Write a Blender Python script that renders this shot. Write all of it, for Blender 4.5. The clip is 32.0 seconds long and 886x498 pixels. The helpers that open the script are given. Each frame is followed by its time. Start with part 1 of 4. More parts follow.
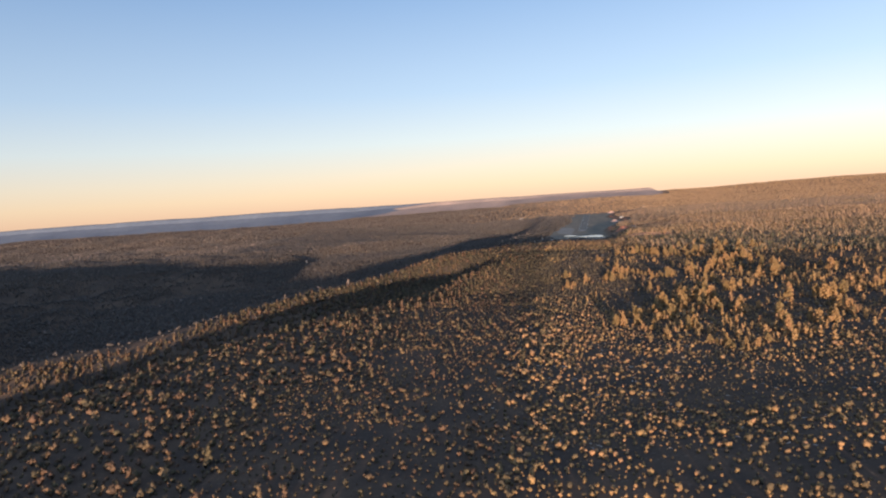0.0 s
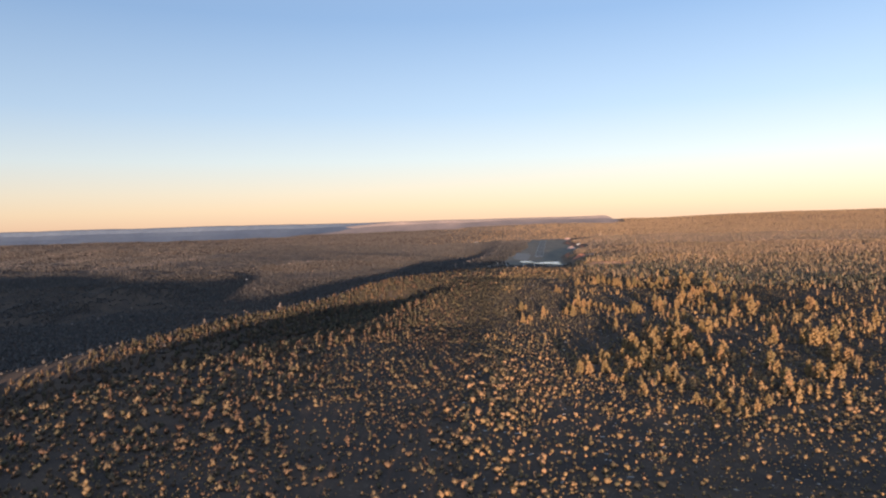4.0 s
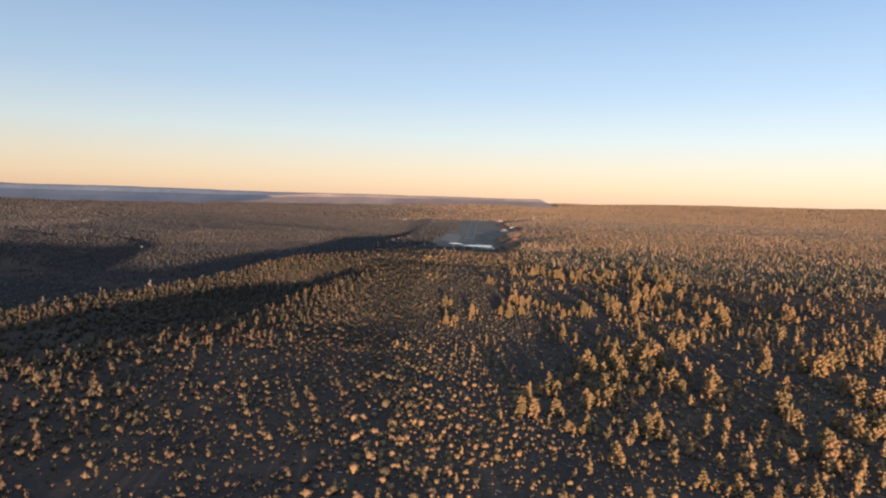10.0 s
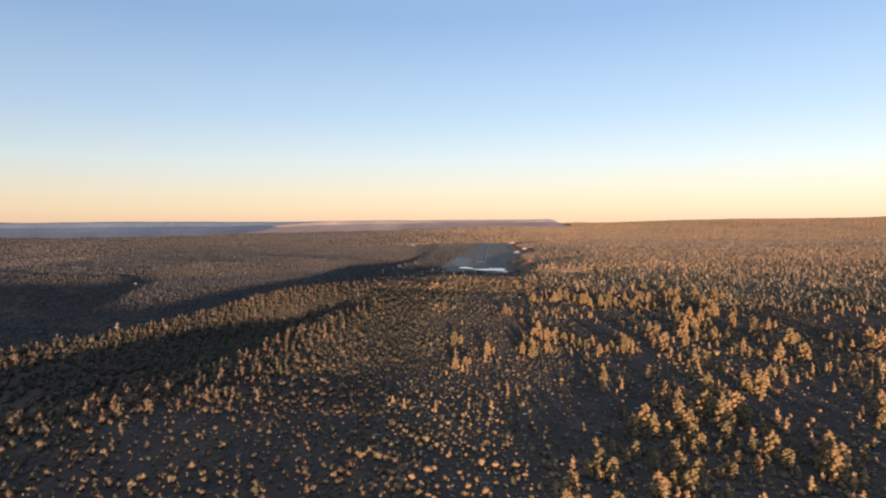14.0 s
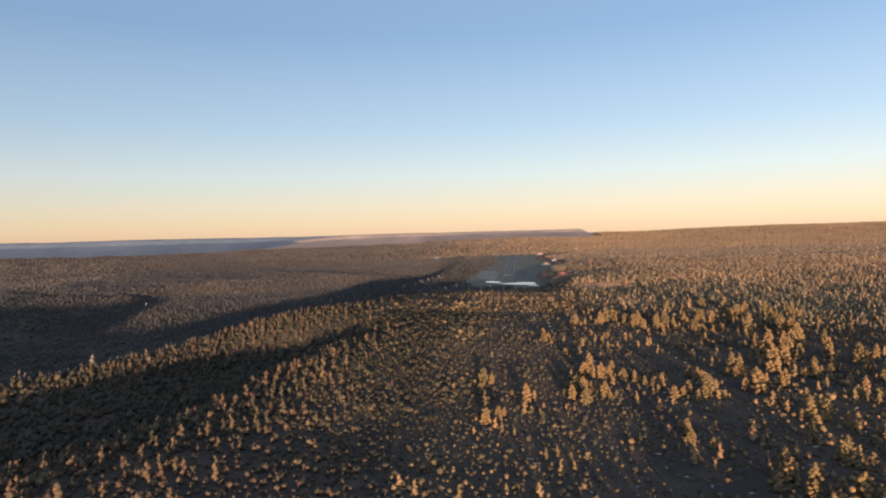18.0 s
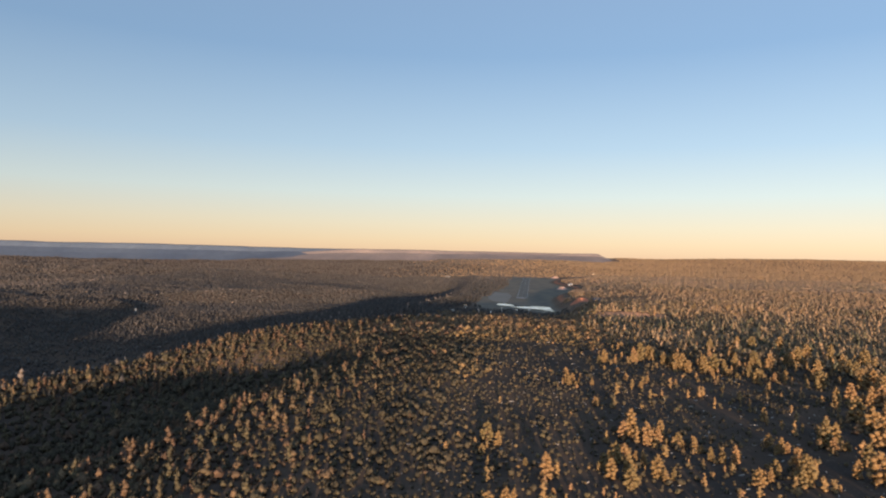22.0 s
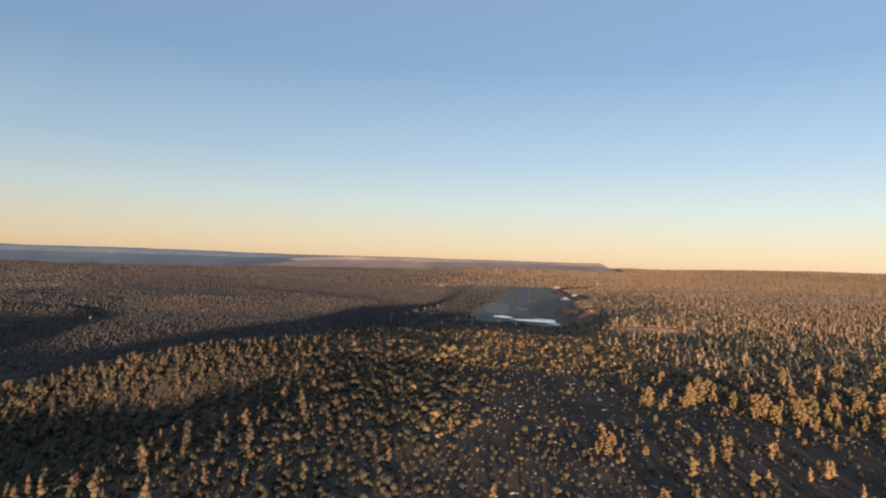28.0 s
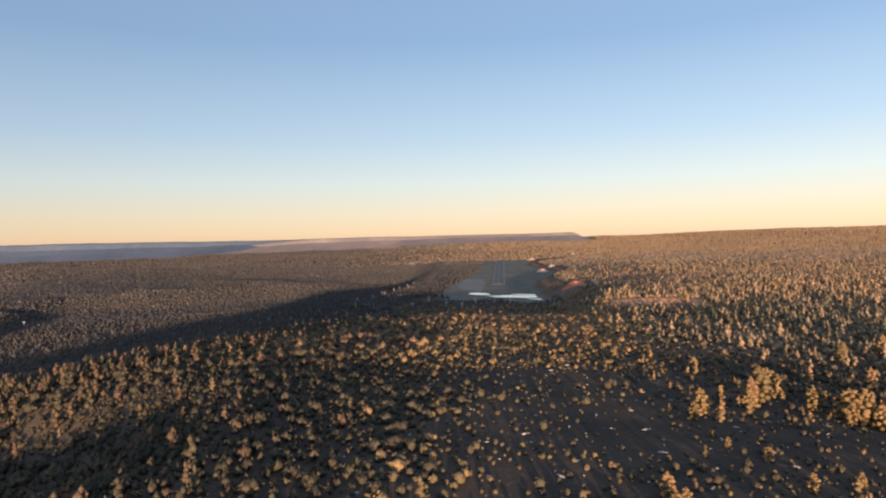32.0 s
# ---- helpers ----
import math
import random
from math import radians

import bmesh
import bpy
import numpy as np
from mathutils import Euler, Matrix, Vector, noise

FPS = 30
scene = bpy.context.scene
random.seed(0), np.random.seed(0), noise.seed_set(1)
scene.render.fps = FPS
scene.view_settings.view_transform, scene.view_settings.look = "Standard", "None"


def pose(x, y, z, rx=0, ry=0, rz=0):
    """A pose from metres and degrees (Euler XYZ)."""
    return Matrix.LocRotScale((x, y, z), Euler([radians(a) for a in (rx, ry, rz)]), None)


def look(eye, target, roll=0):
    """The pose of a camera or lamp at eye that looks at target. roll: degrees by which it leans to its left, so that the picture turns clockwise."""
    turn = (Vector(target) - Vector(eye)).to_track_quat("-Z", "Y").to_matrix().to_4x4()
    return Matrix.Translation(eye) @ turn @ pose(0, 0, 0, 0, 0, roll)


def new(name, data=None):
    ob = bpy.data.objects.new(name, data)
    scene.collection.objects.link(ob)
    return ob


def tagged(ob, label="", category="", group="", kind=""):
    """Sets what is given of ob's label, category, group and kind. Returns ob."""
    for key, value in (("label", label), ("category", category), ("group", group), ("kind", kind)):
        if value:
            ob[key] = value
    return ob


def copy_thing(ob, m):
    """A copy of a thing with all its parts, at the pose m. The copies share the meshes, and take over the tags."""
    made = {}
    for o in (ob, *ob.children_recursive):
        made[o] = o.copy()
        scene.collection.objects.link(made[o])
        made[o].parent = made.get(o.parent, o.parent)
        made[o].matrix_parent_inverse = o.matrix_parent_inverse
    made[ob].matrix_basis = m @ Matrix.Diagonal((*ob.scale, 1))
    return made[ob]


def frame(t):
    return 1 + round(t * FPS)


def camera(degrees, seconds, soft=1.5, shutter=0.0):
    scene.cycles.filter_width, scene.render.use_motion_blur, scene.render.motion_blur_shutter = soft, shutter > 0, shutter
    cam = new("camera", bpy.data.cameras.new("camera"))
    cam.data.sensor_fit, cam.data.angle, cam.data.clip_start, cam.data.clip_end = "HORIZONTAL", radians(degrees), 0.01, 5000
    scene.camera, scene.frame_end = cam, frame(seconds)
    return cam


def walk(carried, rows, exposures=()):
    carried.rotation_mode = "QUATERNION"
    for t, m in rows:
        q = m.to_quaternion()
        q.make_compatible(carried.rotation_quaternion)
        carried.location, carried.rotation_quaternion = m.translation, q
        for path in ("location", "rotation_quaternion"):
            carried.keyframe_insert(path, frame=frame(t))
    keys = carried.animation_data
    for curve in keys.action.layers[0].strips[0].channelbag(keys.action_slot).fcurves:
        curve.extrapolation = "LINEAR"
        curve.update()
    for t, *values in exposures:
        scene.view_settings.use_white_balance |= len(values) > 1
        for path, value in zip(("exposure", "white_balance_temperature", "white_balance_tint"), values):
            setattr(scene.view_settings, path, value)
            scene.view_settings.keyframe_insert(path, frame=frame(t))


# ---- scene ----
cam = camera(68.0, 32.0, 2.2)
EXPOSURES = [(0, 1.88, 6500, 16), (8.2, 1.86, 6500, 16), (9, 1.75, 6500, 16), (10, 1.74, 6500, 15), (11, 1.66, 6500, 15), (12.1, 1.66, 6500, 13), (13, 1.82, 6500, 15), (14, 1.81, 6500, 15), (17, 1.58, 6600, 11), (18, 1.7, 6600, 13), (19, 1.74, 6600, 14), (22, 1.65, 6650, 11), (26, 1.65, 6650, 12), (28, 1.57, 6650, 10), (29, 1.68, 6700, 12), (32, 1.72, 6750, 14)]
PATH = [
    (0, (0.157, -0.578, 146.81), (-0.218, 1.381, 146.663), -3.7),
    (0.5, (-1.42, 17.456, 147.308), (-1.762, 19.421, 147.16), -3.8),
    (1, (-1.824, 32.629, 146.972), (-2.131, 34.601, 146.839), -3.0),
    (1.5, (-1.805, 48.086, 147.058), (-2.102, 50.06, 146.94), -3.5),
    (2, (-2.58, 60.142, 146.597), (-2.865, 62.117, 146.468), -3.4),
    (2.5, (-3.293, 72.012, 145.545), (-3.54, 73.993, 145.439), -1.3),
    (4.5, (-2.053, 138.546, 142.253), (-2.288, 140.53, 142.165), -1.7),
    (5, (-0.774, 155.379, 142.524), (-1.027, 157.36, 142.418), -2.8),
    (5.5, (0.344, 170.943, 142.115), (0.083, 172.922, 141.992), -3.7),
    (6, (0.364, 184.788, 140.116), (0.12, 186.768, 139.979), -2.9),
    (6.5, (-1.414, 200.818, 140.096), (-1.625, 202.802, 139.957), -2.5),
    (7, (-0.563, 215.826, 139.92), (-0.744, 217.814, 139.789), -2.5),
    (7.5, (-0.862, 230.981, 138.739), (-1.025, 232.97, 138.614), -2.5),
    (8, (-0.33, 247.387, 137.739), (-0.489, 249.377, 137.614), -1.9),
    (8.5, (0.157, 262.166, 136.727), (0.03, 264.157, 136.594), -0.7),
    (9, (-1.378, 278.814, 137.248), (-1.451, 280.808, 137.108), 0.1),
    (9.5, (0.215, 294.708, 135.188), (0.168, 296.701, 135.028), 1.0),
    (10, (0.865, 311.363, 134.606), (0.834, 313.356, 134.45), 1.9),
    (10.5, (2.16, 326.917, 133.463), (2.118, 328.913, 133.341), 1.7),
    (11, (3.065, 342.374, 132.141), (3.004, 344.37, 132.033), 1.2),
    (11.5, (1.632, 356.68, 131.377), (1.573, 358.677, 131.279), 1.6),
    (12, (1.817, 370.651, 130.785), (1.791, 372.651, 130.767), 3.1),
    (12.5, (2.985, 385.866, 129.792), (2.971, 387.866, 129.801), 2.6),
    (13, (3.153, 404.89, 129.267), (3.115, 406.887, 129.164), 1.2),
    (13.5, (3.524, 420.195, 127.89), (3.475, 422.191, 127.782), 1.0),
    (14, (3.839, 434.861, 126.59), (3.773, 436.858, 126.509), -0.3),
    (14.5, (2.221, 449.746, 126.092), (2.17, 451.745, 126.056), -1.3),
    (16.5, (0.876, 509.242, 126.842), (0.796, 511.239, 126.929), 0.4),
    (17, (0.718, 528.244, 126.032), (0.607, 530.241, 126.04), -1.0),
    (17.5, (0.495, 544.897, 125.149), (0.357, 546.892, 125.108), -1.4),
    (18, (0.921, 559.707, 124.066), (0.779, 561.702, 124.024), -1.4),
    (18.5, (0.79, 575.33, 122.883), (0.655, 577.325, 122.843), -1.1),
    (19, (0.798, 589.385, 122.286), (0.673, 591.381, 122.251), -0.0),
    (19.5, (0.401, 605.289, 121.012), (0.283, 607.286, 121.014), 0.2),
    (20, (0.649, 619.683, 120.318), (0.512, 621.678, 120.331), -0.2),
    (20.5, (0.487, 633.91, 118.995), (0.31, 635.902, 119.013), -0.2),
    (21, (0.758, 649.269, 118.156), (0.547, 651.258, 118.188), 0.7),
    (21.5, (1.048, 665.09, 117.494), (0.834, 667.078, 117.526), 1.2),
    (22, (0.589, 682.666, 116.151), (0.406, 684.658, 116.168), 1.4),
    (22.5, (0.466, 697.661, 114.928), (0.322, 699.656, 114.955), 2.6),
    (23, (0.391, 713.872, 114.008), (0.251, 715.867, 114.056), 3.9),
    (23.5, (0.93, 729.128, 113.903), (0.756, 731.12, 113.952), 4.6),
    (24, (1.298, 744.346, 112.59), (1.098, 746.336, 112.636), 3.9),
    (24.5, (1.338, 761.468, 112.732), (1.144, 763.458, 112.723), 0.8),
    (25, (1.145, 780.247, 110.881), (1.0, 782.241, 110.819), -1.0),
    (25.5, (-0.651, 798.0, 108.629), (-0.73, 799.997, 108.573), -0.3),
    (27.5, (-0.023, 855.898, 105.774), (-0.125, 857.895, 105.837), 1.5),
    (28, (1.065, 870.269, 104.675), (0.886, 872.261, 104.723), 2.0),
    (28.5, (1.12, 884.311, 104.613), (0.916, 886.3, 104.633), 3.1),
    (29, (1.094, 898.959, 104.606), (0.951, 900.953, 104.651), 3.4),
    (29.5, (-1.243, 914.38, 103.518), (-1.323, 916.378, 103.553), 1.8),
    (30, (-1.453, 930.023, 102.475), (-1.513, 932.022, 102.494), 2.1),
    (30.5, (-2.054, 946.063, 101.797), (-2.125, 948.062, 101.823), 0.7),
    (31, (-2.918, 961.541, 101.251), (-3.004, 963.539, 101.232), -1.5),
    (31.5, (-3.213, 976.719, 100.575), (-3.303, 978.717, 100.551), -1.5),
    (32, (-4.175, 992.881, 100.291), (-4.263, 994.879, 100.272), -1.3),
]
walk(cam, [(t, look(eye, target, roll)) for t, eye, target, roll in PATH], EXPOSURES)

# ---- light ----
SUN_UP, SUN_TURN = 2.3, -6.0          # degrees: height over the horizon, and how far right (negative) of straight behind the start
world = bpy.data.worlds.new("world")
scene.world = world
world.use_nodes = True
wn, wl = world.node_tree.nodes, world.node_tree.links
sky = wn.new("ShaderNodeTexSky")
sky.sky_type, sky.sun_disc = "NISHITA", False
sky.sun_elevation, sky.sun_rotation = radians(SUN_UP), radians(180 + SUN_TURN)
sky.altitude, sky.air_density, sky.dust_density, sky.ozone_density = 1900, 1.0, 1.2, 1.5
# the clear evening sky by height: cream and pink at the horizon, pale blue, deep blue overhead
wc, wz, wr, wm = (wn.new("ShaderNode" + k) for k in ("TexCoord", "SeparateXYZ", "ValToRGB", "Mix"))
wl.new(wc.outputs["Generated"], wz.inputs[0])
wl.new(wz.outputs["Z"], wr.inputs[0])
SKY = [(0.0, (0.82, 0.59, 0.42)), (0.02, (0.85, 0.68, 0.49)), (0.045, (0.81, 0.725, 0.59)), (0.09, (0.665, 0.75, 0.765)),
       (0.16, (0.45, 0.615, 0.785)), (0.29, (0.255, 0.42, 0.66)), (0.48, (0.25, 0.37, 0.58)), (1.0, (0.34, 0.44, 0.62))]
while len(wr.color_ramp.elements) < len(SKY):
    wr.color_ramp.elements.new(0.5)
for e, (p, c) in zip(wr.color_ramp.elements, SKY):
    e.position, e.color = p, (*c, 1)
wm.data_type = "RGBA"
wm.inputs[0].default_value = 0.06
wl.new(wr.outputs[0], wm.inputs[6])
wl.new(sky.outputs[0], wm.inputs[7])
# the sky is brighter towards the sun, behind the start
wx, ws = wn.new("ShaderNodeMath"), wn.new("ShaderNodeVectorMath")
wx.operation, ws.operation = "MULTIPLY_ADD", "SCALE"
wx.inputs[1].default_value, wx.inputs[2].default_value = 0.24, 1.0
wl.new(wz.outputs["X"], wx.inputs[0])
wb, wa = wn.new("ShaderNodeMath"), wn.new("ShaderNodeMath")
wb.operation, wa.operation, wb.use_clamp = "MULTIPLY", "MULTIPLY_ADD", True
wb.inputs[1].default_value, wa.inputs[1].default_value = -1.0, 2.2
wl.new(wz.outputs["Y"], wb.inputs[0])
wl.new(wb.outputs[0], wa.inputs[0])
wl.new(wx.outputs[0], wa.inputs[2])
wl.new(wm.outputs[2], ws.inputs[0])
wl.new(wa.outputs[0], ws.inputs["Scale"])
wl.new(ws.outputs[0], wn["Background"].inputs[0])
wn["Background"].inputs[1].default_value = 0.304
sun_data = bpy.data.lights.new("sun", "SUN")
sun_data.energy, sun_data.angle, sun_data.color = 5.0, radians(0.6), (1.0, 0.7, 0.47)
sun = new("sun", sun_data)
sx, sy = -math.sin(radians(SUN_TURN)), -math.cos(radians(SUN_TURN))
sun.matrix_world = look((sx * 900, sy * 900, 900 * math.tan(radians(SUN_UP))), (0, 0, 0))

rng = np.random.default_rng(7)


# ---- materials ----
def material(name):
    m = bpy.data.materials.new(name)
    m.use_nodes = True
    return m, m.node_tree.nodes, m.node_tree.links, m.node_tree.nodes["Principled BSDF"]


def noise_node(n, l, scale, detail=4, rough=0.55, where=None):
    t = n.new("ShaderNodeTexNoise")
    t.inputs["Scale"].default_value, t.inputs["Detail"].default_value, t.inputs["Roughness"].default_value = scale, detail, rough
    if where is None:
        where = n.new("ShaderNodeTexCoord").outputs["Object"]
    l.new(where, t.inputs["Vector"])
    return t.outputs["Fac"]


def ramp(n, l, fac, stops):
    r = n.new("ShaderNodeValToRGB")
    while len(r.color_ramp.elements) < len(stops):
        r.color_ramp.elements.new(0.5)
    for e, (p, c) in zip(r.color_ramp.elements, stops):
        e.position, e.color = p, (*c, 1)
    l.new(fac, r.inputs[0])
    return r.outputs[0]


def mix(n, l, fac, a, b, how="MIX"):
    m = n.new("ShaderNodeMix")
    m.data_type, m.blend_type = "RGBA", how
    for k, v in ((0, fac), (6, a), (7, b)):
        if hasattr(v, "links"):
            l.new(v, m.inputs[k])
        else:
            m.inputs[k].default_value = v if k == 0 else (*v, 1)
    return m.outputs[2]


def bump(n, l, b, height_out, strength, distance):
    k = n.new("ShaderNodeBump")
    k.inputs["Strength"].default_value, k.inputs["Distance"].default_value = strength, distance
    l.new(height_out, k.inputs["Height"])
    l.new(k.outputs[0], b.inputs["Normal"])


def surface(name, scale, stops, rough=0.85, metal=0.0, grain=None, bumped=0.3, depth=0.05, gloss=0.15):
    """A material of two scales of variation between the given colours."""
    m, n, l, b = material(name)
    big = noise_node(n, l, scale, 5)
    col = ramp(n, l, big, stops)
    fine = noise_node(n, l, grain or scale * 9, 3)
    col = mix(n, l, 0.35, col, ramp(n, l, fine, [(0.3, (0.55, 0.55, 0.55)), (0.7, (1.0, 1.0, 1.0))]), "MULTIPLY")
    l.new(col, b.inputs["Base Color"])
    b.inputs["Roughness"].default_value, b.inputs["Metallic"].default_value = rough, metal
    b.inputs["Specular IOR Level"].default_value = gloss
    bump(n, l, b, fine, bumped, depth)
    return m


def leafy(n, l, b, col, share=0.3, mottle=0.85):
    """Leaves: a matt surface, mottled by its sprays, that lets part of the light through."""
    where = n.new("ShaderNodeNewGeometry").outputs["Position"]
    spray = noise_node(n, l, 1.6, 3, 0.65, where)
    col = mix(n, l, mottle, col, ramp(n, l, spray, [(0.32, (0.58, 0.58, 0.6)), (0.68, (1.42, 1.38, 1.32))]), "MULTIPLY")
    bump(n, l, b, spray, 0.45, 0.4)
    l.new(col, b.inputs["Base Color"])
    b.inputs["Roughness"].default_value = 0.75
    b.inputs["Specular IOR Level"].default_value = 0.1
    t, m = n.new("ShaderNodeBsdfTranslucent"), n.new("ShaderNodeMixShader")
    l.new(col, t.inputs["Color"])
    m.inputs[0].default_value = share
    l.new(b.outputs[0], m.inputs[1])
    l.new(t.outputs[0], m.inputs[2])
    l.new(m.outputs[0], n["Material Output"].inputs["Surface"])


def foliage(name, stops, mottle=0.85):
    """Leaf colours that change from plant to plant (tone) and a little from leaf to leaf."""
    m, n, l, b = material(name)
    a = n.new("ShaderNodeAttribute")
    a.attribute_name = "tone"
    col = ramp(n, l, a.outputs["Fac"], stops)
    g = n.new("ShaderNodeNewGeometry")
    leaf = ramp(n, l, g.outputs["Random Per Island"], [(0.0, (0.6, 0.6, 0.62)), (1.0, (1.15, 1.1, 1.0))])
    leafy(n, l, b, mix(n, l, min(0.8, mottle), col, leaf, "MULTIPLY"), 0.3, mottle)
    return m


def hero_foliage(name, stops, mottle=0.85):
    m, n, l, b = material(name)
    o = n.new("ShaderNodeObjectInfo")
    col = ramp(n, l, o.outputs["Random"], stops)
    g = n.new("ShaderNodeNewGeometry")
    leaf = ramp(n, l, g.outputs["Random Per Island"], [(0.0, (0.6, 0.6, 0.62)), (1.0, (1.15, 1.1, 1.0))])
    leafy(n, l, b, mix(n, l, min(0.8, mottle), col, leaf, "MULTIPLY"), 0.3, mottle)
    return m


LEAF_STOPS = [(0.0, (0.062, 0.055, 0.040)), (0.35, (0.132, 0.101, 0.058)), (0.6, (0.197, 0.137, 0.070)), (0.85, (0.230, 0.149, 0.080)), (1.0, (0.235, 0.148, 0.086))]
M_LEAF = foliage("scrub_leaves", LEAF_STOPS)
# rusty brown, darkened further for the dimmer light on the west slopes
M_RUST = foliage("dimmed_rusty_oak_leaves", [(0.0, (0.048, 0.044, 0.033)), (0.35, (0.077, 0.068, 0.044)), (0.62, (0.093, 0.061, 0.045)), (0.8, (0.105, 0.073, 0.049)), (1.0, (0.133, 0.100, 0.063))])
# orange-brown leaves made paler in colour for haze and low sun
M_HAZYLEAF = foliage("sun_haze_leaves", [(0.0, (0.074, 0.072, 0.048)), (0.3, (0.164, 0.126, 0.083)), (0.6, (0.225, 0.160, 0.099)), (1.0, (0.276, 0.184, 0.118))], 0.5)
# brown leaves greyed in colour to stand for haze over the far woods
M_FARLEAF = foliage("grey_haze_leaves", [(0.0, (0.052, 0.050, 0.048)), (0.5, (0.076, 0.069, 0.064)), (0.9, (0.10, 0.085, 0.076)), (1.0, (0.19, 0.16, 0.14))], 0.4)
M_PINE = hero_foliage("pine_needles", [(0.0, (0.129, 0.099, 0.050)), (0.35, (0.175, 0.122, 0.059)), (0.7, (0.207, 0.134, 0.065)), (1.0, (0.230, 0.140, 0.074))], 0.5)
M_JUNIPER = hero_foliage("juniper_sprays", [(0.0, (0.071, 0.068, 0.043)), (0.4, (0.114, 0.095, 0.057)), (0.75, (0.166, 0.116, 0.060)), (1.0, (0.209, 0.133, 0.076))])
M_BARK = surface("bark", 2.0, [(0.3, (0.09, 0.055, 0.035)), (0.7, (0.19, 0.12, 0.08))], 0.9, depth=0.03)
M_ASPHALT = surface("worn_asphalt", 0.05, [(0.3, (0.105, 0.104, 0.092)), (0.7, (0.135, 0.132, 0.118))], 0.95, grain=3.0, depth=0.01, gloss=0.0)
M_PAINT = surface("worn_white_paint", 0.4, [(0.3, (0.19, 0.19, 0.185)), (0.7, (0.34, 0.34, 0.33))], 0.7, grain=6.0, depth=0.005)
M_CLEARED = surface("cleared_gravel", 0.012, [(0.3, (0.112, 0.108, 0.094)), (0.7, (0.145, 0.138, 0.12))], 0.9, grain=1.2, depth=0.03)
M_RED = surface("red_soil", 0.05, [(0.25, (0.27, 0.095, 0.05)), (0.75, (0.42, 0.155, 0.085))], 0.95, grain=0.8, depth=0.1)
M_PINKSOIL = surface("pale_pink_soil", 0.06, [(0.25, (0.36, 0.2, 0.14)), (0.75, (0.5, 0.31, 0.22))], 0.95, grain=0.8, depth=0.1)
M_DEADWOOD = surface("bleached_wood", 1.5, [(0.3, (0.42, 0.37, 0.31)), (0.7, (0.62, 0.56, 0.48))], 0.8, depth=0.02)
M_TANWALL = surface("tan_boards", 0.6, [(0.3, (0.26, 0.19, 0.13)), (0.7, (0.36, 0.27, 0.19))], 0.7, depth=0.01)
M_ROOF = surface("dull_metal_roof", 0.5, [(0.3, (0.09, 0.095, 0.105)), (0.7, (0.15, 0.155, 0.165))], 0.6, 0.2, depth=0.01)
M_DARKMETAL = surface("dark_steel_cladding", 0.4, [(0.3, (0.045, 0.05, 0.06)), (0.7, (0.08, 0.085, 0.1))], 0.55, 0.3, depth=0.01)
M_ROCK = surface("pale_rock", 0.7, [(0.3, (0.16, 0.145, 0.13)), (0.7, (0.28, 0.255, 0.23))], 0.9, depth=0.08)
# the ridge's blue-grey is distance haze put into its base colour
M_FAR = surface("haze_blue_ridge", 0.004, [(0.3, (0.042, 0.058, 0.085)), (0.7, (0.055, 0.072, 0.098))], 1.0, grain=0.03, depth=0.1)
M_MESA = surface("mesa_rock", 0.006, [(0.3, (0.105, 0.092, 0.09)), (0.7, (0.15, 0.122, 0.112))], 1.0, grain=0.05, depth=1.0)
M_GLASS = surface("dark_window", 0.5, [(0.3, (0.03, 0.035, 0.04)), (0.7, (0.05, 0.055, 0.06))], 0.1, depth=0.001, gloss=0.5)


def water():
    m, n, l, b = material("pond_water")
    # whitish base colour stands in for the bright sky reflected at grazing angles
    sky_white = ramp(n, l, noise_node(n, l, 0.03, 4), [(0.3, (0.4, 0.42, 0.43)), (0.6, (0.62, 0.64, 0.65))])
    l.new(sky_white, b.inputs["Base Color"])
    b.inputs["Roughness"].default_value, b.inputs["IOR"].default_value = 0.08, 1.33
    bump(n, l, b, noise_node(n, l, 0.8, 3), 0.03, 0.1)
    return m


M_WATER = water()


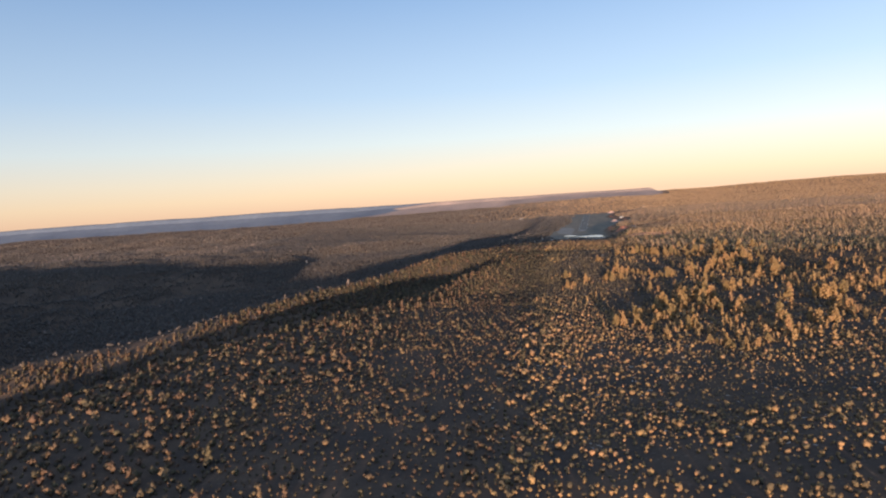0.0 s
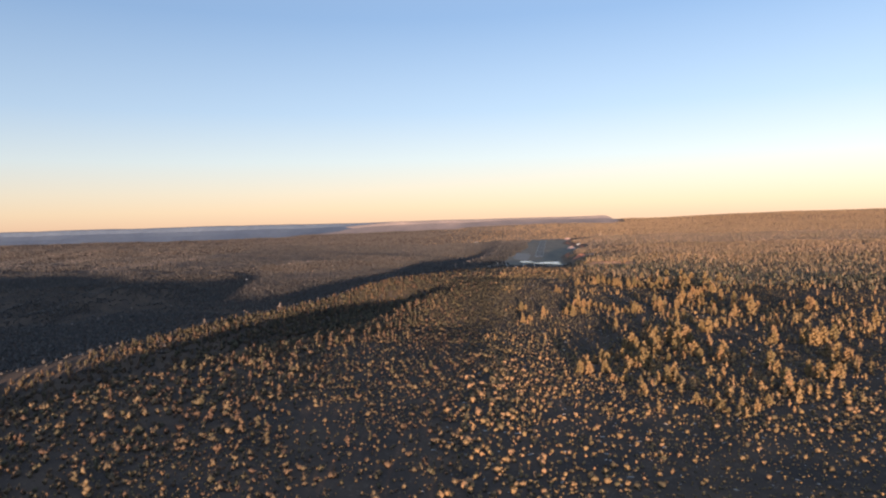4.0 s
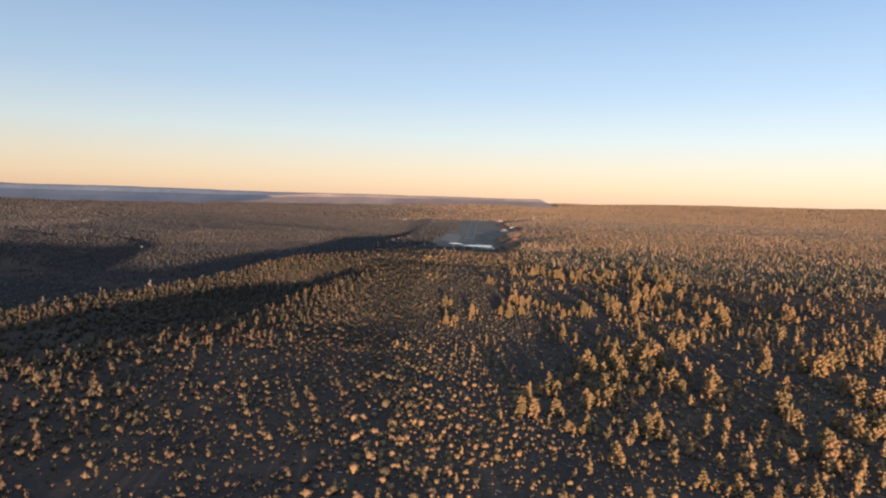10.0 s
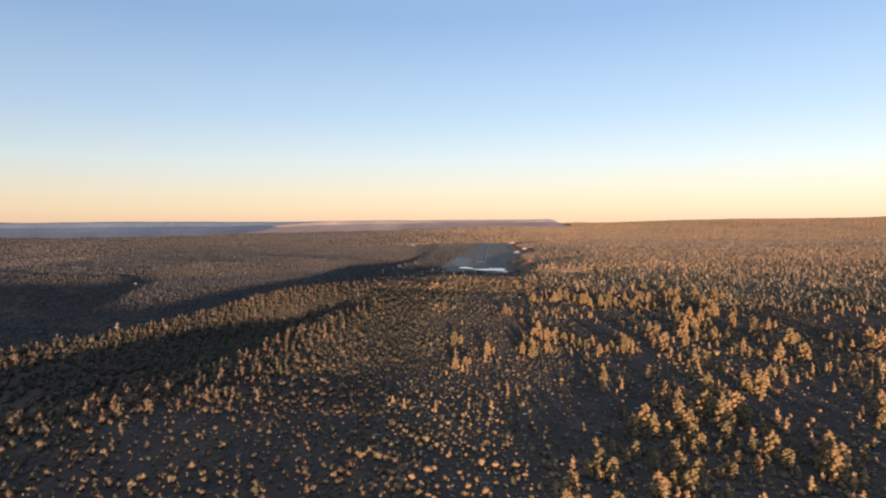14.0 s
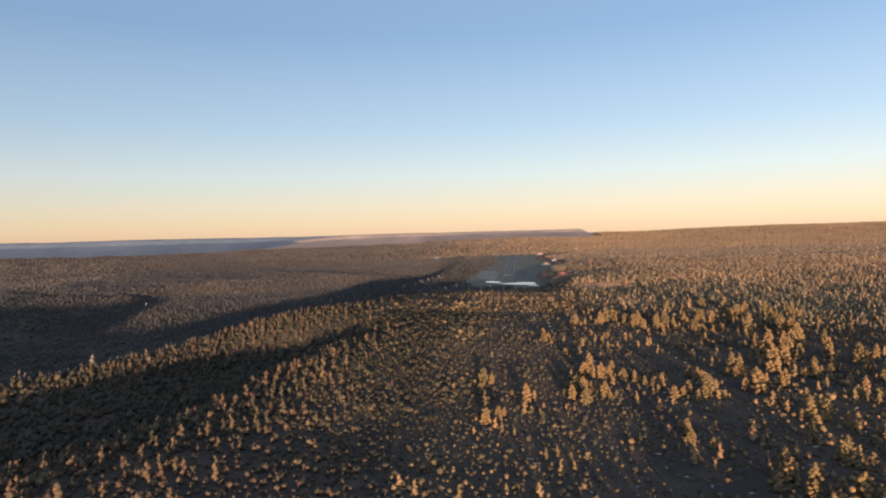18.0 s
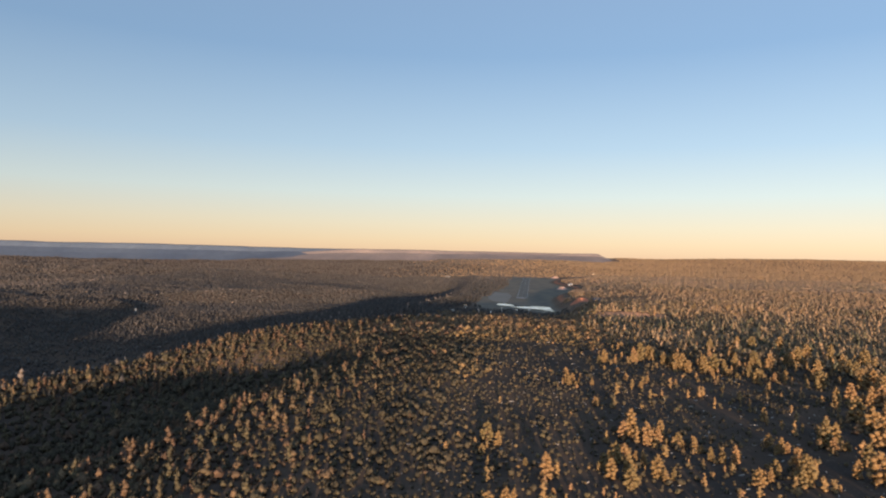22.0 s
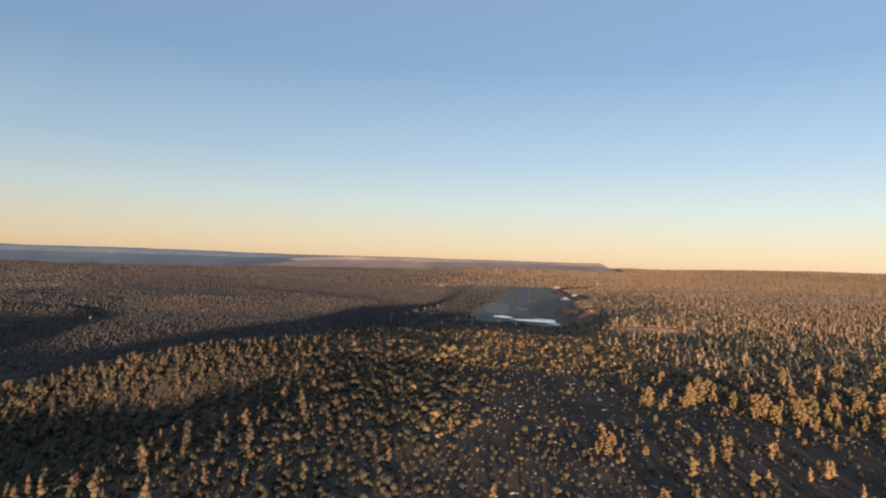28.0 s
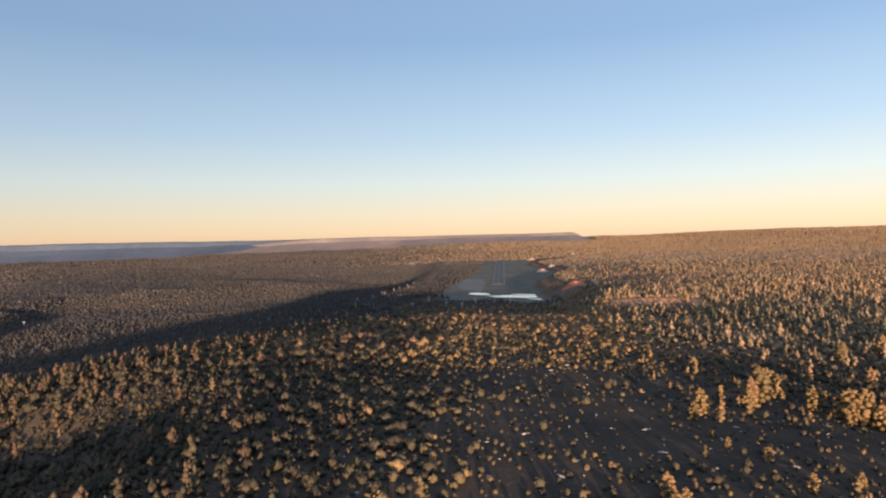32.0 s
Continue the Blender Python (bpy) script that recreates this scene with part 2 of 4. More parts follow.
def ground_material():
    """Litter and dry grass, darkened where shade is painted in, with bare pinkish soil, red soil and airfield turf
    where the ground carries them.
    """
    m, n, l, b = material("dry_ground")
    where = n.new("ShaderNodeTexCoord").outputs["Object"]
    big, mid, fine = noise_node(n, l, 0.008, 5, where=where), noise_node(n, l, 0.07, 5, where=where), noise_node(n, l, 0.7, 4, where=where)
    col = ramp(n, l, big, [(0.3, (0.1, 0.082, 0.067)), (0.55, (0.125, 0.1, 0.08)), (0.75, (0.16, 0.125, 0.098))])
    col = mix(n, l, 0.6, col, ramp(n, l, mid, [(0.3, (0.6, 0.62, 0.66)), (0.7, (1.25, 1.15, 1.05))]), "MULTIPLY")
    col = mix(n, l, 0.5, col, ramp(n, l, fine, [(0.3, (0.35, 0.35, 0.36)), (0.7, (1.5, 1.42, 1.34))]), "MULTIPLY")
    # bare is pinkish soil with the low sun's orange mixed into its colour
    for key, c in (("shaded_litter", (0.052, 0.043, 0.036)), ("bare", (0.30, 0.165, 0.10)), ("red", (0.5, 0.16, 0.075)), ("turf", (0.128, 0.12, 0.1))):
        a = n.new("ShaderNodeAttribute")
        a.attribute_name = key
        mul = n.new("ShaderNodeMath")
        mul.operation, mul.use_clamp = "MULTIPLY_ADD", True
        l.new(a.outputs["Fac"], mul.inputs[0])
        mul.inputs[1].default_value = 1.6
        sub = n.new("ShaderNodeMath")
        sub.operation = "MULTIPLY"
        l.new(mid, sub.inputs[0])
        sub.inputs[1].default_value = -0.8
        l.new(sub.outputs[0], mul.inputs[2])
        col = mix(n, l, mul.outputs[0], col, c)
    # dry stalks and chips of wood and stone
    chip = ramp(n, l, noise_node(n, l, 0.42, 5, 0.7, where=where), [(0.57, (0, 0, 0)), (0.68, (1, 1, 1))])
    col = mix(n, l, chip, col, (0.1, 0.083, 0.068))
    dust = ramp(n, l, noise_node(n, l, 0.025, 4, where=where), [(0.35, (0.72, 0.74, 0.78)), (0.65, (1.25, 1.12, 1.0))])
    col = mix(n, l, 0.8, col, dust, "MULTIPLY")
    l.new(col, b.inputs["Base Color"])
    b.inputs["Roughness"].default_value = 0.95
    b.inputs["Specular IOR Level"].default_value = 0.0
    bump(n, l, b, mid, 0.2, 0.8)
    return m


M_GROUND = ground_material()


# ---- ground ----
TABLE = rng.random((256, 256))


def value_noise(x, y, size, seed=0):
    u, v = np.asarray(x) / size + seed * 17.3, np.asarray(y) / size + seed * 31.7
    i, j = np.floor(u).astype(int), np.floor(v).astype(int)
    f, g = u - i, v - j
    f, g = f * f * (3 - 2 * f), g * g * (3 - 2 * g)
    a, b = TABLE[i % 256, j % 256], TABLE[(i + 1) % 256, j % 256]
    c, d = TABLE[i % 256, (j + 1) % 256], TABLE[(i + 1) % 256, (j + 1) % 256]
    return (a * (1 - f) + b * f) * (1 - g) + (c * (1 - f) + d * f) * g


def fbm(x, y, size, seed=0, octaves=4):
    return sum(value_noise(x, y, size / 2 ** k, seed + k) * 0.5 ** k for k in range(octaves)) / sum(0.5 ** k for k in range(octaves))


def step(a, b, v):
    t = np.clip((v - a) / (b - a), 0, 1)
    return t * t * (3 - 2 * t)


def off_line(x, y, line):
    """The distance to a line of (x, y) corners."""
    best = np.full(np.shape(x), 1e9)
    for (ax, ay), (bx, by) in zip(line, line[1:]):
        t = np.clip(((x - ax) * (bx - ax) + (y - ay) * (by - ay)) / ((bx - ax) ** 2 + (by - ay) ** 2), 0, 1)
        best = np.minimum(best, np.hypot(x - ax - t * (bx - ax), y - ay - t * (by - ay)))
    return best


SIDE_CANYON = [(-720, 300), (-620, 540), (-510, 760), (-410, 930), (-345, 1060), (-290, 1180), (-255, 1240)]
RIM_FAR = [(-900, 420), (-700, 660), (-590, 840), (-530, 1000), (-465, 1140), (-370, 1280), (-280, 1440), (-215, 1580), (-145, 1690), (-60, 1780)]
RIM_NEAR = [(-290, 780), (-225, 900), (-175, 1020), (-150, 1110), (-160, 1200)]
RUN_A, RUN_B = (54.0, 2490.0), (108.0, 3650.0)      # the runway's ends


def main_canyon(y):
    """The brow of the broad canyon on the plateau's side."""
    return np.interp(y, (300, 660, 840, 1000, 1140, 1280, 1440, 1580, 1700, 1800, 1950, 2150, 2500, 3000, 3600),
                     (-1000, -760, -650, -590, -525, -430, -340, -275, -200, -125, -150, -215, -150, -130, -110))


def far_wall(x, y):
    """The foot of the canyon's far side, with spurs and bays."""
    line = np.interp(y, (300, 900, 1500, 2000, 2500, 3000, 3600), (-2300, -1750, -1330, -1130, -930, -620, -420))
    return np.minimum(line + (fbm(x, y, 430, 13) - 0.5) * 1100 + (fbm(x, y, 130, 14) - 0.5) * 160, main_canyon(y) - 90)


def east_edge(y):
    """The east edge of the airfield's hollow."""
    return 175 + 30 * np.sin(y / 140) + 60 * step(2300, 3300, y) - 48 * np.exp(-((y - 2110) / 170) ** 2)


def basin_floor(y):
    return np.interp(y, (1700, 1900, 2350, 2490, 3650, 4000), (-5, -4, -3, 0, 20, 24))


def height(x, y):
    x, y = np.asarray(x, float), np.asarray(y, float)
    near = 4 + 16 * step(780, 1250, y) + 8 * np.exp(-((x + 10) / 230) ** 2 - ((y - 1300) / 230) ** 2)
    near = near - 12 * np.exp(-((x - 285) / 130) ** 2 - ((y - 1215) / 150) ** 2) - 7 * np.exp(-((x + 140) / 120) ** 2 - ((y - 965) / 100) ** 2)
    brow = np.interp(y, (700, 1000), (-290, -100))
    near = near + 4 * step(60, 160, x) * (1 - step(950, 1100, y)) - 42 * step(brow, brow - 400, x) + (fbm(x, y, 260, 3) - 0.5) * (4 + 5 * step(650, 800, y))
    edge = east_edge(y)
    basin = step(1640, 1880, y - 0.25 * np.clip(x, -300, 0) - 160 * step(105, 170, x)) * (1 - step(edge - 35, edge + 25, x))
    floor = basin_floor(y) + (fbm(x, y, 120, 8) - 0.5) * 1.5 * step(1700, 1900, y)
    z = near * (1 - basin) + floor * basin
    brink, foot = main_canyon(y), far_wall(x, y)
    far = np.interp(y, (1400, 2100, 2900, 3650), (-36, -36, -26, 4)) + (fbm(x, y, 420, 5) - 0.5) * 24 + (fbm(x, y, 120, 6) - 0.5) * 9
    over = step(0, 1, (brink - x) / (brink - foot))
    z = z * (1 - over) + far * over
    canyon = step(-20, 130, brink - x) * step(-420, 40, x - foot) * (1 - step(2300, 4100, y))
    z = z * (1 - canyon) + (np.interp(y, (1000, 1700, 2200, 2700, 3000, 3700), (-92, -96, -80, -60, -48, -20)) + (fbm(x, y, 160, 15) - 0.5) * 10) * canyon
    # high ground out of view, added to throw shade into the broad canyon
    west = step(70, 260, -0.97 * y - x) * (1 - step(1300, 1700, y)) * step(-740, -840, x)
    z = z * (1 - west) + (16 + (fbm(x, y, 300, 18) - 0.5) * 16) * west
    z = z - (57 - 24 * step(930, 1200, y)) * (1 - step(40, 165, off_line(x, y, SIDE_CANYON)))
    z = z + 11 * np.exp(-(off_line(x, y, RIM_FAR) / 60) ** 2) * (1 - step(1450, 1600, y))
    z = z + 17 * step(1600, 2600, y) * step(200, 420, x)
    bank = step(1752, 1786, y) * np.exp(-((x - 205) / 95) ** 4) 
    z = z + 7 * bank * (1 - step(1840, 1950, y))
    z = z + 6 * step(1760, 1960, y) * step(110, 180, x) * (1 - step(2050, 2160, y)) * (1 - step(420, 700, x))
    rise = np.clip((y - 0.17 * np.minimum(x, 0) - 3650) / 1150, 0, 1.02)
    z = z + (54 + 46 * step(-2400, 300, x) + 14 * step(900, 2600, x) - 9 * step(200, 420, x) - 14 * step(250, 420, x) * (1 - step(900, 1600, x))) * rise ** 1.25 + (fbm(x, y, 500, 11) - 0.5) * 22 * np.clip(rise * 3, 0, 1)
    return z + (fbm(x, y, 45, 21, 3) - 0.5) * 1.6 * (1 - np.clip(basin, 0, 1))


def field_edges(y):
    """The west and east edges of the open airfield."""
    west = np.interp(y, (1950, 2300, 2500, 2950, 3720), (-10, -75, -50, 5, 40)) + (value_noise(y, 0, 40, 3) - 0.5) * 26
    return west, east_edge(y) + 3


def clearing(x, y):
    """1 where the soil is bare."""
    n = step(0.64, 0.74, fbm(x, y, 60, 31)) * step(1000, 1200, y)
    spot = lambda cx, cy, rx, ry: np.exp(-((x - cx) / rx) ** 4 - ((y - cy) / ry) ** 4)
    return np.clip((0.3 * n * step(0, 60, x) + 1.3 * spot(215, 1772, 50, 14) + 0.5 * spot(315, 1592, 40, 10) + 0.5 * spot(-105, 1400, 30, 14)) * (0.4 + fbm(x, y, 25, 33)), 0, 1)


MEADOWS = [(140, 492, 78, 44), (112, 452, 60, 30), (72, 845, 24, 60), (232, 862, 62, 34), (205, 1258, 84, 26), (40, 1250, 70, 26), (120, 1092, 50, 22), (20, 1350, 50, 20), (300, 1190, 40, 24)]


def meadow(x, y):
    """1 on the open dark patches of dead grass between the bushes."""
    m = sum(np.exp(-(((x - cx) / rx) ** 2 + ((y - cy) / ry) ** 2) ** 2) for cx, cy, rx, ry in MEADOWS)
    return np.clip(m * (0.55 + 0.9 * fbm(x, y, 30, 17)), 0, 1)


def link_mesh(name, verts, faces, mat, smooth=False):
    """verts: n x 3; faces: m x 3 or m x 4, numpy arrays."""
    me = bpy.data.meshes.new(name)
    k = faces.shape[1]
    me.vertices.add(len(verts))
    me.vertices.foreach_set("co", np.ascontiguousarray(verts, np.float32).ravel())
    me.loops.add(faces.size)
    me.loops.foreach_set("vertex_index", np.ascontiguousarray(faces, np.int32).ravel())
    me.polygons.add(len(faces))
    me.polygons.foreach_set("loop_start", np.arange(0, faces.size, k, dtype=np.int32))
    me.update(calc_edges=True)
    me.polygons.foreach_set("use_smooth", np.full(len(faces), smooth))
    me.materials.append(mat)
    return me


def grid_faces(nx, ny):
    i = np.arange(nx * ny).reshape(ny, nx)
    return np.stack([i[:-1, :-1], i[:-1, 1:], i[1:, 1:], i[1:, :-1]], -1).reshape(-1, 4)


def build_ground():
    xs = np.concatenate([-np.geomspace(900, 5200, 40)[::-1], np.arange(-891, 892, 9.0), np.geomspace(900, 5200, 40)])
    ys = np.concatenate([np.linspace(-1500, 190, 40), np.arange(200, 2000, 9.0), np.arange(2000, 3700, 16.0), np.linspace(3700, 4880, 40)])
    gx, gy = np.meshgrid(xs, ys)
    gz = height(gx, gy)
    me = link_mesh("ground", np.stack([gx, gy, gz], -1).reshape(-1, 3), grid_faces(len(xs), len(ys)), M_GROUND, True)
    edge = east_edge(gy)
    bank = np.exp(-((gx - edge - 4) / 10) ** 2)
    red = 0.5 * bank * step(2150, 2300, gy) * (1 - step(3500, 3800, gy))
    west, edge = field_edges(gy)
    turf = step(2020, 2110, gy) * (1 - step(edge - 30, edge - 5, gx)) * step(west - 25, west + 10, gx) * (1 - step(3650, 3800, gy))
    # first mask darkens plateau, canyon and west ground, painting in their shade
    for key, v in (("shaded_litter", np.maximum(0.9 * (1 - step(1350, 1500, gy)), np.maximum(0.85 * step(-60, 60, main_canyon(gy) - gx) * (1 - step(2700, 3000, gy)), 0.9 * step(-30, -120, gx)))), ("bare", clearing(gx, gy) * (1 - turf)), ("red", np.clip(red, 0, 1)), ("turf", turf)):
        me.attributes.new(key, "FLOAT", "POINT").data.foreach_set("value", np.ascontiguousarray(v, np.float32).ravel())
    return tagged(new("ground", me), "dry scrubland ground, its colour darkened for shade, with bare pinkish soil", "ground", kind="structure")


ground = build_ground()


def part(name, bm, mat, parent, label=""):
    me = bpy.data.meshes.new(name)
    bm.to_mesh(me)
    bm.free()
    me.materials.append(mat)
    ob = new(name, me)
    ob.parent = parent
    return tagged(ob, label)


# ---- far hills ----
def ridge_line(name, x0, x1, top, line, mat, label, seed):
    """A long flat-topped ridge: foot, talus, cliff, rim and back along the line y(x)."""
    xs = np.linspace(x0, x1, 160)
    fade = np.minimum(step(0, 900, xs - x0), step(0, 90, x1 - xs))
    h = top(xs) + (fbm(xs, xs * 0, 300, seed) - 0.5) * 12
    rows = []
    for dy, k in ((-230, 0.0), (-120, 0.35), (-60, 0.62), (-38, 0.93), (-20, 1.0), (60, 1.0), (150, 0.3)):
        y = line(xs) + dy + (fbm(xs, xs * 0 + dy, 120, seed + 2) - 0.5) * 40
        base = height(xs, y) - 4
        rows.append(np.stack([xs, y, base + np.maximum(h - base, 2) * k * (0.15 + 0.85 * fade)], -1))
    v = np.concatenate(rows)
    return tagged(new(name, link_mesh(name, v, grid_faces(len(xs), len(rows)), mat, False)), label, "hill", kind="structure")


far_line = lambda x: 4790 + 0.17 * np.minimum(x, 0)
ridge_line("backdrop_mesa", -1700, 655, lambda x: 136 + 7 * step(-1400, 500, x), far_line, M_MESA, "long flat-topped mesa with an orange sunlit cliff end", 3)
ridge_line("backdrop_ridge", -5100, 100, lambda x: 128 + 9 * step(-4800, -2500, x), lambda x: far_line(x) + 45, M_FAR, "distant ridge on the horizon, coloured blue-grey for haze", 6)


# ---- airfield ----
def ribbon(name, a, b, width, lift, mat, parent=None, n=60):
    """A strip laid along the ground from a to b, following its height."""
    a, b = np.array(a), np.array(b)
    d = (b - a) / np.linalg.norm(b - a)
    side = np.array([d[1], -d[0]]) * width / 2
    t = np.linspace(0, 1, n)[:, None]
    mid = a + (b - a) * t
    z = np.interp(mid[:, 1], (2490, 3650), (0.9, 20.9)) + lift
    low = z - 0.5
    rows = [np.c_[mid - side, low], np.c_[mid - side, z], np.c_[mid + side, z], np.c_[mid + side, low]]
    v = np.stack(rows, 1).reshape(-1, 3)
    ob = new(name, link_mesh(name, v, grid_faces(4, n), mat))
    if parent:
        ob.parent = parent
    return ob


runway = tagged(ribbon("runway", RUN_A, RUN_B, 30, 0.0, M_ASPHALT), "grey worn asphalt runway with white threshold and edge lines", "runway", kind="structure")
RUN = np.array(RUN_B) - np.array(RUN_A)
RUN_D = RUN / np.linalg.norm(RUN)
RUN_S = np.array([RUN_D[1], -RUN_D[0]])
on_run = lambda along, across: tuple(np.array(RUN_A) + RUN_D * along + RUN_S * across)
for across in (-13.6, 13.6):
    ribbon("edge_line", on_run(4, across), on_run(1155, across), 0.9, 0.03, M_PAINT, runway)
ribbon("threshold_bar", on_run(6, 0), on_run(9, 0), 27, 0.034, M_PAINT, runway, 3)
for k in range(8):
    ribbon("threshold_stripe", on_run(14, -10.5 + 3 * k), on_run(44, -10.5 + 3 * k), 1.5, 0.034, M_PAINT, runway, 4)
for k in range(18):
    ribbon("centreline_dash", on_run(70 + 60 * k, 0), on_run(100 + 60 * k, 0), 0.8, 0.034, M_PAINT, runway, 4)


def patch(name, cx, cy, rx, ry, lift, mat, label, category, seed, kind="structure", flat=None, lean=0.0):
    """A thin sheet with a wavy outline, draped on the ground, or level where flat is given."""
    n, rings = 72, 8
    a = np.linspace(0, 2 * np.pi, n, endpoint=False)
    wob = 1 + 0.34 * (fbm(np.cos(a) * 3 + 9, np.sin(a) * 3 + 9, 1.4, seed) - 0.5) * 2
    r = np.linspace(0, 1, rings + 1)[1:]
    x = cx + rx * np.outer(r, np.cos(a) * wob)
    y = cy + ry * np.outer(r, np.sin(a) * wob) + lean * (x - cx)
    x, y = np.r_[cx, x.ravel()], np.r_[cy, y.ravel()]
    z = np.full(x.shape, flat) if flat is not None else height(x, y) + lift
    f = [(0, 1 + i, 1 + (i + 1) % n) for i in range(n)]
    for k in range(rings - 1):
        for i in range(n):
            p, q = 1 + k * n + i, 1 + k * n + (i + 1) % n
            f += [(p, p + n, q + n), (p, q + n, q)]
    return tagged(new(name, link_mesh(name, np.stack([x, y, z], -1), np.array(f), mat, True)), label, category, kind=kind)


# ---- plants: templates ----
def icosphere():
    bm = bmesh.new()
    bmesh.ops.create_icosphere(bm, subdivisions=1, radius=1)
    v = np.array([p.co for p in bm.verts])
    f = np.array([[p.index for p in t.verts] for t in bm.faces])
    bm.free()
    return v, f


ICO_V, ICO_F = icosphere()


def leaves(centres, size, r):
    """One bent triangle for each centre, turned at random."""
    n = len(centres)
    a = r.normal(size=(n, 3, 3))
    a -= a.mean(1, keepdims=True)
    a /= np.linalg.norm(a, axis=2, keepdims=True)
    v = centres[:, None, :] + a * (size * r.uniform(0.6, 1.25, (n, 1, 1)))
    return v.reshape(-1, 3), np.arange(3 * n).reshape(-1, 3)


def join(pieces):
    at, vs, fs = 0, [], []
    for v, f in pieces:
        vs.append(v)
        fs.append(f + at)
        at += len(v)
    return np.concatenate(vs), np.concatenate(fs)


OCT_V = np.array([(1, 0, 0), (0, 1, 0), (-1, 0, 0), (0, -1, 0), (0, 0, 1.1), (0, 0, -0.9)], float)
OCT_F = np.array([(0, 1, 4), (1, 2, 4), (2, 3, 4), (3, 0, 4), (1, 0, 5), (2, 1, 5), (3, 2, 5), (0, 3, 5)])


def blob(centre, radii, r, rough=0.4):
    v = ICO_V * (1 + r.uniform(-rough, rough, (len(ICO_V), 1)))
    return v * radii + centre, ICO_F


def lump(centre, radii, r, rough=0.3):
    """A small eight-sided clump of leaves, turned at random."""
    a = r.uniform(0, 1.57)
    v = OCT_V * (1 + r.uniform(-rough, rough, (6, 1))) * radii
    return np.c_[v[:, 0] * np.cos(a) - v[:, 1] * np.sin(a), v[:, 0] * np.sin(a) + v[:, 1] * np.cos(a), v[:, 2]] + centre, OCT_F


def shrub(seed, n_leaf, n_lump=4):
    """A bush of height 1 and width about 1: clumps of several sizes and loose sprays."""
    r = np.random.default_rng(seed)
    out = [lump((0, 0, 0.42), (0.34, 0.34, 0.46), r)]
    for k in range(n_lump - 1):
        a, d = 2.4 * k + r.uniform(-0.5, 0.5), r.uniform(0.16, 0.3)
        w = r.uniform(0.17, 0.28)
        out.append(lump((d * np.cos(a), d * np.sin(a), r.uniform(0.25, 0.68)), (w, w, w * r.uniform(0.9, 1.4)), r))
    if n_leaf:
        d = r.normal(size=(n_leaf, 3))
        d[:, 2] = np.abs(d[:, 2]) * 0.9 - 0.15
        d /= np.linalg.norm(d, axis=1, keepdims=True)
        out.append(leaves((d * r.uniform(0.75, 1.15, (n_leaf, 1))) * (0.42, 0.42, 0.48) + (0, 0, 0.46), 0.14, r))
    return join(out)


def round_bush(seed):
    """A rounded bush of height 1 and width about 1: overlapping clumps with a ragged skin."""
    r = np.random.default_rng(seed + 700)
    out = [blob((0, 0, 0.4), (0.4, 0.4, 0.46), r, 0.22)]
    a, w = r.uniform(0, 6.28), r.uniform(0.22, 0.3)
    out.append(lump((0.28 * np.cos(a), 0.28 * np.sin(a), r.uniform(0.3, 0.6)), (w, w, w), r))
    d = r.normal(size=(8, 3))
    d[:, 2] = np.abs(d[:, 2])
    d /= np.linalg.norm(d, axis=1, keepdims=True)
    out.append(leaves(d * (0.42, 0.42, 0.48) + (0, 0, 0.42), 0.12, r))
    return join(out)


def tall(seed, n_lump, n_leaf, cone):
    """A tree of height 1, width about 0.42: clumps up a stem, pointed or rounded on top, with gaps and sprays."""
    r = np.random.default_rng(seed)
    girth = lambda u: 0.235 * (1 - 0.8 * u) + 0.02 if cone else 0.205 * np.sin(np.pi * (0.2 + 0.68 * u))
    out = []
    for k in range(n_lump):
        u = (k + r.uniform(0.3, 0.7)) / n_lump
        w, a, off = girth(u) * r.uniform(0.8, 1.12), 2.4 * k + r.uniform(-0.6, 0.6), 0.3 * girth(u)
        out.append(lump((off * np.cos(a), off * np.sin(a), 0.1 + 0.8 * u), (w, w, max(0.9 / n_lump, 0.13)), r, 0.28))
    if n_leaf:
        u = r.uniform(0.05, 0.97, n_leaf)
        w, a = girth(u) * r.uniform(0.85, 1.25, n_leaf), r.uniform(0, 2 * np.pi, n_leaf)
        out.append(leaves(np.c_[w * np.cos(a), w * np.sin(a), 0.1 + 0.86 * u], 0.07, r))
    return join(out)


def far_tree(seed):
    r = np.random.default_rng(seed)
    return OCT_V * (1 + r.uniform(-0.3, 0.3, (6, 1))) * (0.3, 0.3, 0.5) + (0, 0, 0.45), OCT_F


